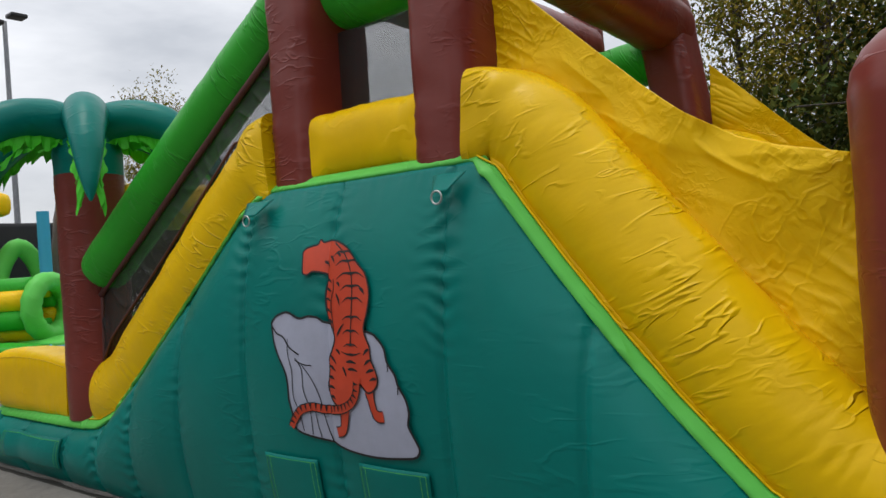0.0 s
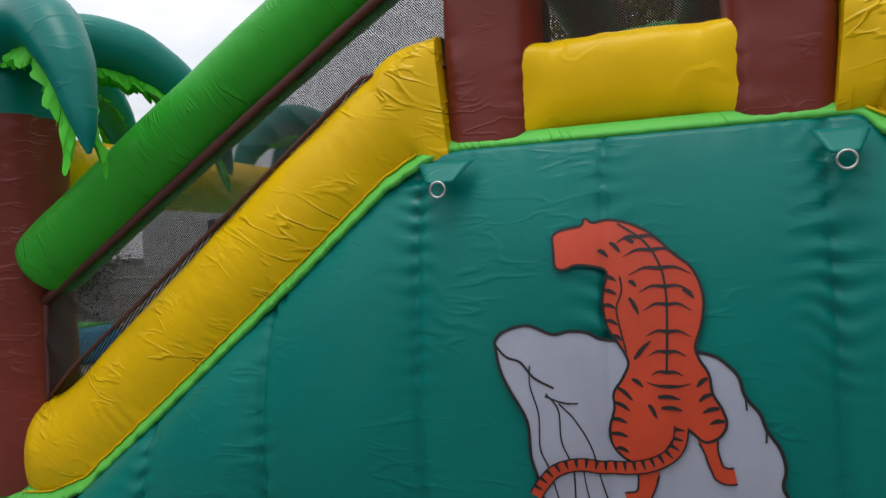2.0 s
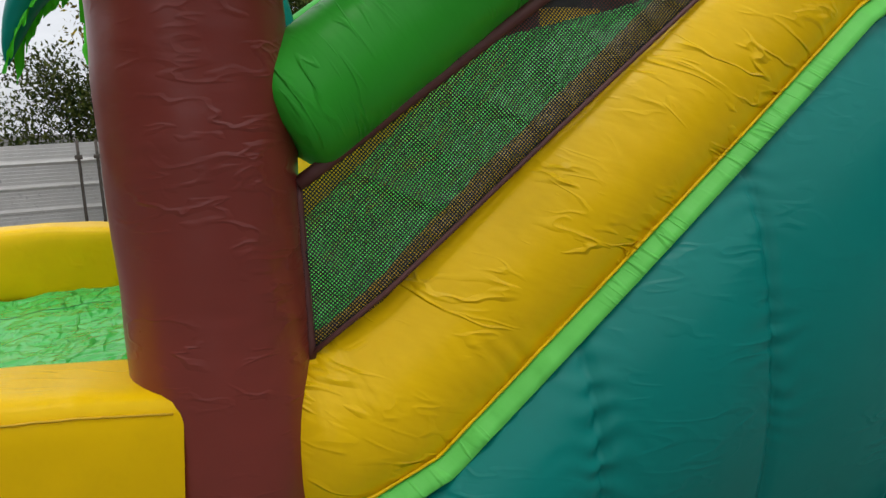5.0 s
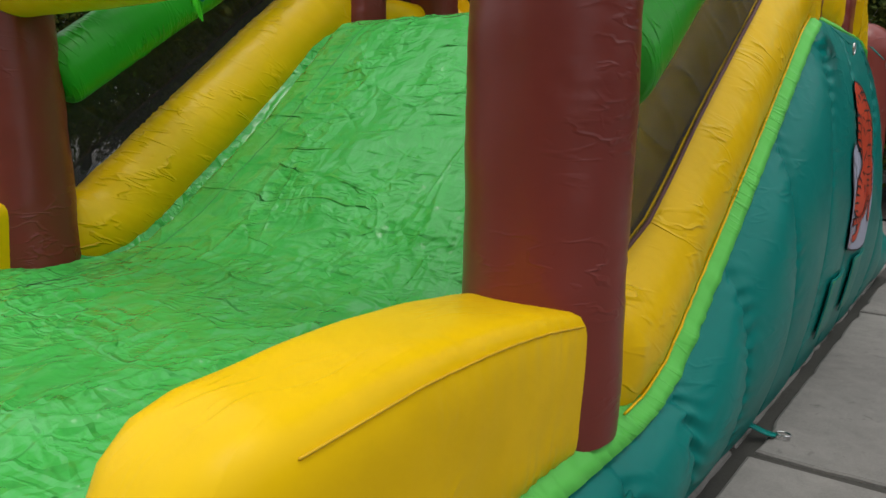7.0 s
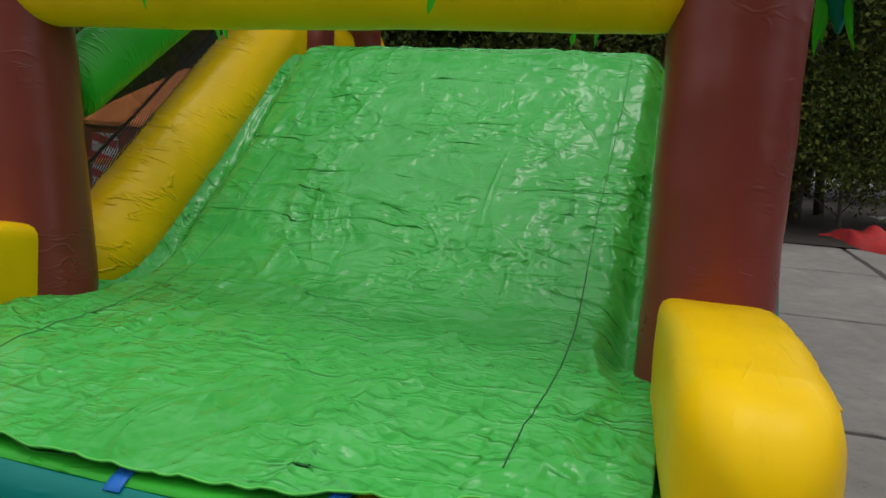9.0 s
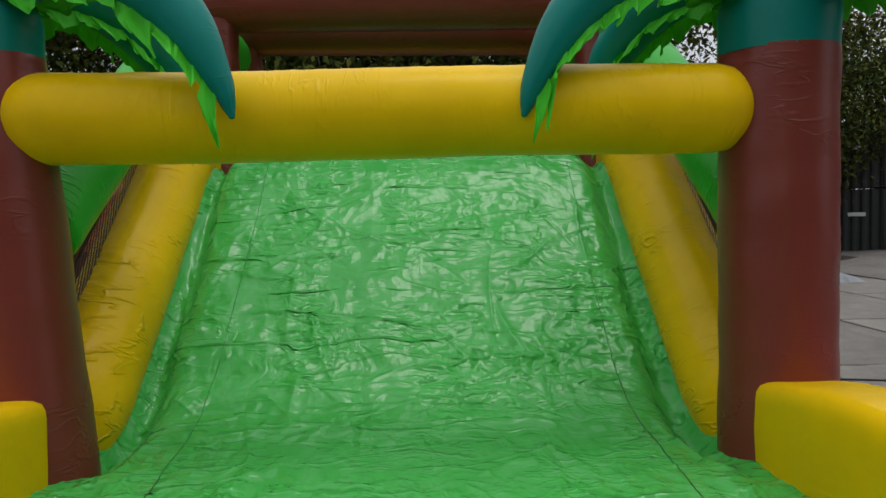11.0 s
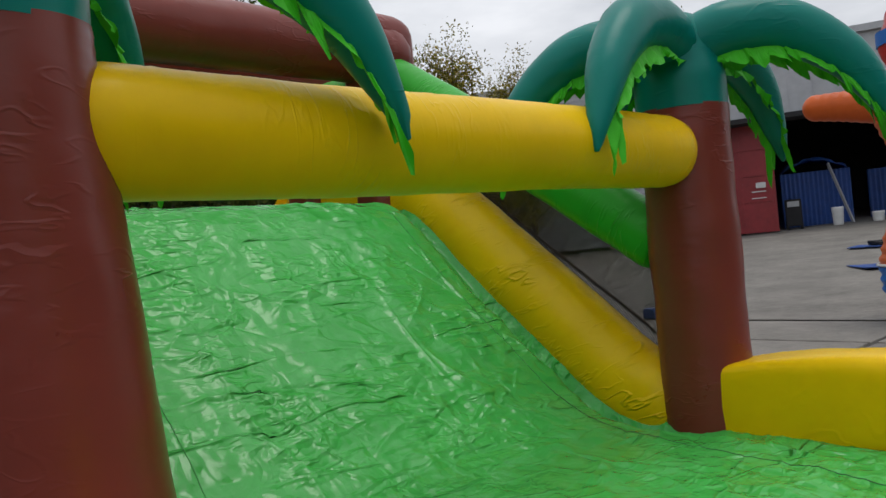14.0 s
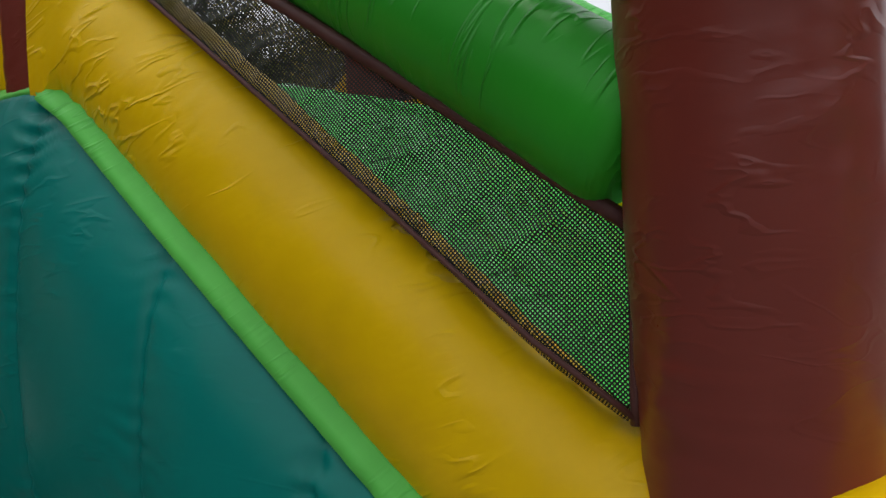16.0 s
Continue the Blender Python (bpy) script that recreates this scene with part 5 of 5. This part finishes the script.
wall_rnd = random.Random(8)
PATCHY = plain("bare_block_patch", (0.26, 0.26, 0.27), 0.85, 0, 0.4, 3.0, 0.3)
for k in range(34):
    px, pz, pw, ph = wall_rnd.uniform(2.1, 9.5), wall_rnd.uniform(0.1, 1.0) ** 1.5 * 5.0, wall_rnd.uniform(0.2, 0.6), wall_rnd.uniform(0.12, 0.3)
    part("wall_patch", box(px, px + pw, 0.021, 0.032, pz, pz + ph, 0.004), PATCHY, hangar, "darker bare block", False)
part("drain_pipe", sweep([(3.6, 0.1, 7.5 * k / 8) for k in range(9)], 0.06, hint=(1, 0, 0), seg=10), plain("rusty_pipe", (0.16, 0.08, 0.05), 0.7, 0, 0.4, 6.0, 0.3), hangar, "rusty drain pipe")
# things before the hangar wall
toilet = placed("portable_toilet", HM @ pose(5.45, 1.6, 0), "blue portable toilet with white roof", "toilet")
WC_BLUE = plain("blue_plastic", (0.02, 0.13, 0.46), 0.45, 0, 0.2, 2.0, 0.05)
part("cabin", box(-0.55, 0.55, -0.55, 0.55, 0.08, 2.1, 0.03), WC_BLUE, toilet, "", False)
part("roof", sweep([(0, 0, 2.1 + 0.2 * k / 4) for k in range(5)], lambda s: 0.62 - 0.12 * s, seg=4, hint=(1, 1, 0)), WHITE, toilet, "white curved roof", False)
part("door", box(-0.42, 0.42, 0.55, 0.575, 0.12, 1.98, 0.01), WC_BLUE, toilet, "", False)
part("lettering_bar", box(-0.3, 0.3, 0.578, 0.585, 1.65, 1.78), WHITE, toilet, "white bar of unreadable lettering", False)
pallet = placed("pallet", HM @ pose(5.75, 2.9, -0.1, 0, 0, 12), "wooden pallet leaning upright", "pallet")
for k in range(6):
    part("board", box(-0.6, 0.6, -0.02, 0.0, 0.02 + 0.2 * k, 0.14 + 0.2 * k), WOOD, pallet, "", False)
for x in (-0.55, 0, 0.55):
    part("bearer", box(x - 0.05, x + 0.05, -0.12, -0.02, 0.0, 1.2), WOOD, pallet, "", False)
board = placed("board_pile", HM @ pose(2.6, 1.2, 0, 0, 0, 5), "loose plywood board lying on rubble", "board")
part("board", box(-0.9, 0.9, -0.5, 0.5, 0.25, 0.29), WOOD, board, "", False)
part("rubble", sheet(lambda u, v: (-1.6 + 3.2 * u, -0.6 + 1.2 * v, max(0.0, 0.26 * math.sin(math.pi * u) * math.sin(math.pi * v) + 0.12 * noise.noise(Vector((u * 9, v * 5, 1))))), 30, 16), JOINT, board)

# ---------------- tall inflatable figure ----------------
FX, FY = 0.55, -8.05
fig = thing("inflatable_figure", (FX, FY, 0), "tall orange ribbed inflatable figure with blue base", "inflatable")
prof = lerp_curve([(0, 0.42), (0.12, 0.62), (0.5, 0.74), (0.85, 0.76), (1.3, 0.66), (1.75, 0.42), (2.3, 0.40), (2.8, 0.62), (3.3, 0.74), (3.6, 0.5), (3.8, 0.3)])


def ribs(z0, z1, n):
    return sweep([(FX, FY, z0 + (z1 - z0) * k / n) for k in range(n + 1)], lambda s: prof(z0 + (z1 - z0) * s) * (1 + 0.02 * math.sin((z0 + (z1 - z0) * s) * 42)), seg=36, hint=(1, 0, 0))


part("base", ribs(0.0, 0.84, 30), BLUE, fig, "blue rounded inflated base")
part("piping", sweep([(FX + 0.775 * math.cos(k / 36 * 2 * math.pi), FY + 0.775 * math.sin(k / 36 * 2 * math.pi), 0.85) for k in range(37)], 0.02, seg=8, hint=(0, 0, 1)), WHITE, fig, "white piping")
part("body", ribs(0.85, 3.75, 160), ORANGE, fig, "orange inflated body with brick-like ribs")
part("arm", sweep(smooth_path([(FX, FY, 3.15), (FX + 0.55, FY + 0.10, 3.17), (FX + 1.0, FY + 0.22, 3.24), (FX + 1.35, FY + 0.3, 3.28)], 40), lambda s: 0.30 - 0.10 * s + 0.006 * math.sin(s * 70), seg=24, hint=(0, 0, 1), caps=("flat", "round")), ORANGE, fig, "outstretched orange arm")
part("top", sweep([(FX, FY, 3.7 + 0.6 * k / 10) for k in range(11)], lambda s: 0.42 + 0.1 * math.sin(s * 3.1), seg=28, hint=(1, 0, 0), caps=("flat", "round")), plain("red_vinyl", (0.5, 0.03, 0.03), 0.4), fig, "red rounded top")
part("top_band", sweep([(FX, FY, 3.98 + 0.2 * k / 4) for k in range(5)], 0.54, seg=28, hint=(1, 0, 0)), BLUE, fig, "blue band")
part("front_panel", sweep([(FX - 0.3, FY + 0.5, 0.95 + 1.7 * k / 20) for k in range(21)], lambda s: 0.2 + 0.03 * math.sin(s * 40), seg=20, hint=(1, 0, 0), caps=("round", "round")), ORANGE, fig, "padded orange front strip")

for x, y, a, w, d in ((3.3, -15.4, 40, 1.7, 1.3), (5.0, -20.4, 10, 2.0, 1.3)):
    mat = placed("floor_mat", pose(x, y, rise(x, y) + 0.002, 0, 0, a), "flat blue vinyl mat spread on the concrete", "mat", "mats on the yard")
    part("mat", sheet(lambda u, v: (-w / 2 + w * u, -d / 2 + d * v + 0.1 * math.sin(u * 5), 0.03 + 0.03 * abs(noise.noise(Vector((u * 5, v * 3, x))))), 24, 12, 0.02, (0, 0, -1)), DEEPBLUE, mat)
gear = placed("hose_coil", pose(4.9, -20.2, rise(4.9, -20.2) + 0.03), "dark coil of cable lying on a blue mat", "cable")
part("coil", sweep([(0.5 * math.cos(k * 0.42) * (1 + 0.12 * math.sin(k * 1.3)), 0.3 * math.sin(k * 0.42), 0.1 + 0.05 * math.sin(k * 0.9)) for k in range(70)], 0.03, seg=6, hint=(0, 0, 1)), INK, gear)

# ---------------- orange machine and teal hose on the far side ----------------
hop = thing("machine_trailer", (5.4, 7.4, 0), "orange metal machine with red and white warning stripes", "trailer")
part("chassis", box(4.45, 6.6, 5.95, 8.0, 0.25, 1.28, 0.04), plain("dark_orange_steel", (0.30, 0.05, 0.015), 0.55, 0.1, 0.35, 4, 0.15), hop, "", False)
part("cover", join(sheet(lambda u, v: (4.38 + 2.3 * u, 5.85 + 2.2 * v, 1.30 + 0.85 * u), 6, 6, 0.05, (0, 0, 1)), sheet(lambda u, v: (4.40 + 2.26 * u, 5.88, 1.25 + (0.06 + 0.85 * u) * v), 6, 4, 0.05, (0, 1, 0))), OR_PAINT, hop, "sloping orange sheet cover", False)
part("rail", box(4.36, 4.46, 5.8, 8.1, 0.80, 0.88, 0.01), OR_PAINT, hop, "orange rail", False)
for k in range(3):
    yb = 6.1 + 0.65 * k
    plate = part("warning_plate", box(4.41, 4.445, yb, yb + 0.38, 0.5, 1.2), WHITE, hop, "red and white striped plate", False)
    for q in range(3):
        z = 0.55 + 0.23 * q
        part("stripe", ([(4.404, yb, z), (4.404, yb, z + 0.1), (4.404, yb + 0.38, z + 0.2), (4.404, yb + 0.38, z + 0.1), (4.409, yb, z), (4.409, yb, z + 0.1), (4.409, yb + 0.38, z + 0.2), (4.409, yb + 0.38, z + 0.1)],
             [(0, 1, 2, 3), (7, 6, 5, 4), (0, 4, 5, 1), (1, 5, 6, 2), (2, 6, 7, 3), (3, 7, 4, 0)]), REDWHITE, plate, "", False)
for y in (6.5, 7.5):
    for x in (4.6, 6.4):
        part("wheel", sweep([(x - 0.1, y, 0.3), (x + 0.1, y, 0.3)], 0.3, hint=(0, 0, 1), seg=24), INK, hop)
hose = thing("inflation_hose", (2.95, 6.2, 0), "teal inflated air hose lying on the concrete", "hose")
part("hose_tube", sweep(smooth_path([(3.1, 3.98, 0.19), (3.02, 4.7, 0.17), (2.95, 5.6, 0.165), (2.9, 6.8, 0.165), (2.95, 8.2, 0.165)], 50), lambda s: 0.165 + 0.006 * math.sin(s * 60), seg=24, hint=(0, 0, 1), caps=("flat", "round")), TEAL, hose)
blower = thing("blower", (2.97, 8.6, 0), "dark plastic air blower at the end of the hose", "blower")
part("housing", sweep([(2.72 + 0.5 * k / 6, 8.6, 0.34) for k in range(7)], 0.32, hint=(0, 0, 1), seg=28), PLASTIC, blower)
part("foot", box(2.7, 3.25, 8.35, 8.85, 0.0, 0.06, 0.01), PLASTIC, blower)

# ---------------- dark stacked containers at the yard's corner ----------------
NIGHT = plain("black_green_paint", (0.012, 0.016, 0.014), 0.6, 0, 0.4, 3.0, 0.1)
for cz, lab in ((0.0, "black steel container standing on the yard"), (2.12, "black steel container stacked on another one")):
    stack = placed("steel_container", pose(19.6, -12.6, cz, 0, 0, 58), lab, "container", "stacked black containers")
    part("body", sheet(lambda u, v: (-3.2 + 6.4 * u, 0.04 * (int(u * 96) % 4 < 2), 0.04 + 2.06 * v), 96, 3, 2.3, (0, -1, 0)), NIGHT, stack, "", False)
    for k in range(4):
        part("plate", box(-2.7 + 1.6 * k, -2.2 + 1.6 * k, 0.05, 0.06, 1.25 - 0.3 * (k % 2), 1.37 - 0.3 * (k % 2)), PLASTIC if k % 2 else WHITE, stack, "small pale plate", False)
    for k in range(5):
        part("locking_rod", sweep([(-2.9 + 1.45 * k, 0.06, 0.1 + 1.9 * q / 3) for q in range(4)], 0.02, seg=8, hint=(1, 0, 0)), NIGHT, stack)

# ---------------- folded inflatables and cables beyond the climbing end ----------------
rnd = random.Random(3)
for x, y, w, d, h, mt, col in ((8.6, -3.6, 2.6, 1.6, 0.25, PLASTIC, "dark grey"), (11.2, -5.2, 2.4, 1.3, 0.35, YELLOW, "yellow"), (13.0, -6.2, 2.8, 1.6, 0.4, PLASTIC, "dark grey"), (15.5, -7.6, 3.4, 1.6, 0.45, plain("red_folded_vinyl", (0.38, 0.02, 0.03), 0.45), "red"), (14.6, -5.0, 2.2, 1.2, 0.35, BLUE, "blue"), (10.0, -2.6, 2.0, 1.2, 0.3, plain("red_tarp", (0.42, 0.03, 0.03), 0.45), "red")):
    heap = placed("folded_inflatable", pose(x, y, 0, 0, 0, rnd.uniform(-30, 40)), col + " deflated vinyl heap folded on the concrete", "tarpaulin", "folded inflatables")
    sd = rnd.random() * 50
    part("folds", sheet(lambda u, v: (-w / 2 + w * u + 0.2 * noise.noise(Vector((v * 4, sd, 0))), -d / 2 + d * v + 0.2 * noise.noise(Vector((u * 4, sd, 3))), max(0.0, h * (math.sin(math.pi * u) * math.sin(math.pi * v)) ** 0.5 * (0.75 + 0.7 * noise.noise(Vector((u * 5, v * 6, sd)))))), 44, 30), mt, heap)
for k, pts in enumerate((((7.5, -2.2, 0.012), (9.5, -4.2, 0.012), (12.0, -4.4, 0.012), (15.0, -8.0, 0.012)), ((1.2, -2.4, 0.012), (2.6, -4.4, 0.012), (5.5, -5.2, 0.012), (9.5, -8.4, 0.012)), ((3.2, -1.6, 0.012), (3.0, -3.6, 0.012), (4.4, -6.2, 0.012), (7.6, -6.8, 0.012)))):
    cable = thing("cable", pts[0], "thin black power cable lying on the concrete", "cable", "cables on the yard")
    part("cord", sweep(smooth_path(pts, 60), 0.009, seg=6, hint=(0, 0, 1)), INK, cable)

cable = thing("cable", (2.34, 5.24, 0), "black cable with a blue plug on the concrete", "cable", "cables on the yard")
part("cord", sweep(smooth_path([(2.6, 4.7, 0.012), (2.47, 5.02, 0.012), (2.34, 5.24, 0.012), (2.41, 5.59, 0.012), (2.2, 6.6, 0.012), (2.5, 8.2, 0.012)], 50), 0.009, seg=6, hint=(0, 0, 1)), INK, cable)
part("plug", sweep([(2.34 + 0.02 * k, 5.18 + 0.03 * k, 0.03) for k in range(6)], lambda s: 0.03 - 0.008 * s, seg=12, hint=(0, 0, 1)), BLUE, cable, "blue plug")

spool = thing("socket_box", (5.38, -8.16, 0), "small dark blue socket box lying on the concrete", "socket box")
part("shell", box(5.25, 5.51, -8.26, -8.06, 0.0, 0.2, 0.03), DEEPBLUE, spool)
part("handle", sweep(smooth_path([(5.28, -8.16, 0.19), (5.3, -8.16, 0.27), (5.46, -8.16, 0.27), (5.48, -8.16, 0.19)], 16), 0.012, seg=8, hint=(0, 1, 0)), INK, spool)

# ---------------- other inflatable beyond the landing end ----------------
oth = thing("inflatable_playground", (-8.0, 3.0, 0), "low inflatable playground with striped tunnel and arch", "bouncy castle")
part("bed", box(-11.5, -5.9, -0.6, 7.0, 0.0, 0.58, 0.12), SKYBLUE, oth, "light blue inflated bed")
for k in range(4):
    for j in range(5):
        if (k + j) % 3:
            part("bed_panel", sheet(lambda u, v: (-11.3 + 1.35 * k + 1.3 * u, -0.4 + 1.45 * j + 1.4 * v, 0.59 + 0.07 * math.sin(math.pi * u) * math.sin(math.pi * v)), 10, 10, 0.06, (0, 0, -1)), (YELLOW, GREEN, LIME)[(k * 2 + j) % 3], oth, "coloured bed square")
ax0, ax1 = Vector((-6.95, 2.84, 1.08)), Vector((-9.2, 1.54, 1.08))
dirn = (ax1 - ax0).normalized()
for k in range(8):
    g0, g1 = 2 * math.pi * k / 8, 2 * math.pi * (k + 1) / 8
    side_v, up_v = dirn.cross(Vector((0, 0, 1))), Vector((0, 0, 1))
    mid = (g0 + g1) / 2
    off = side_v * (0.36 * math.cos(mid)) + up_v * (0.36 * math.sin(mid))
    part("tunnel_tube", sweep([ax0 + off + (ax1 - ax0) * q / 10 for q in range(11)], 0.17, seg=18, hint=(0, 0, 1)), YELLOW if k % 2 else GREEN, oth, "striped inflated tunnel tube")
part("tunnel_ring", sweep([ax0 - dirn * 0.1 + dirn.cross(Vector((0, 0, 1))) * (0.42 * math.cos(q / 40 * 2 * math.pi)) + Vector((0, 0, 0.42 * math.sin(q / 40 * 2 * math.pi))) for q in range(41)], lambda s: 0.15 + 0.008 * math.sin(s * 170), seg=18, hint=tuple(dirn), caps=("none", "none")), LIME, oth, "lime ring at the tunnel mouth")
part("roof_slab", box(-12.2, -9.6, 0.2, 3.6, 2.75, 3.2, 0.15), YELLOW, oth, "yellow inflated roof")
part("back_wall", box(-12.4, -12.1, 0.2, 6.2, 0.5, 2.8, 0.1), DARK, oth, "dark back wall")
for y in (0.5, 3.92):
    part("column", sweep([(-9.2, y, 0.5 + 2.3 * k / 10) for k in range(11)], 0.11, seg=24, hint=(1, 0, 0)), SKYBLUE, oth, "light blue column")
part("arch", sweep(smooth_path([(-10.4, 3.48, 0.9), (-10.4, 3.6, 1.75), (-10.4, 3.95, 2.2), (-10.4, 4.3, 1.75), (-10.4, 4.42, 0.9)], 40), 0.17, seg=20, hint=(1, 0, 0)), LIME, oth, "lime arch")
part("stump", sweep([(-10.0, 4.85, 0.5 + 2.6 * k / 14) for k in range(15)], lambda s: 0.5 - 0.22 * s * s + 0.01 * math.sin(s * 60), seg=24, hint=(1, 0, 0), caps=("flat", "round")), plain("grey_brown_vinyl", (0.12, 0.09, 0.085), 0.45), oth, "grey-brown inflated stump")

# street lamp over the landing end
lamp = thing("street_lamp", (-21.2, 8.45, 0), "dark double-headed street lamp against the sky", "street lamp")
part("pole", sweep([(-21.2, 8.45, 10.2 * k / 12) for k in range(13)], lambda s: 0.11 - 0.04 * s, seg=12, hint=(1, 0, 0)), PLASTIC, lamp)
for sg in (-1, 1):
    part("head", box(-21.4, -20.9, 8.45 + 0.38 * sg - 0.27, 8.45 + 0.38 * sg + 0.27, 10.18 + 0.17 * sg, 10.32 + 0.17 * sg, 0.04), INK, lamp)
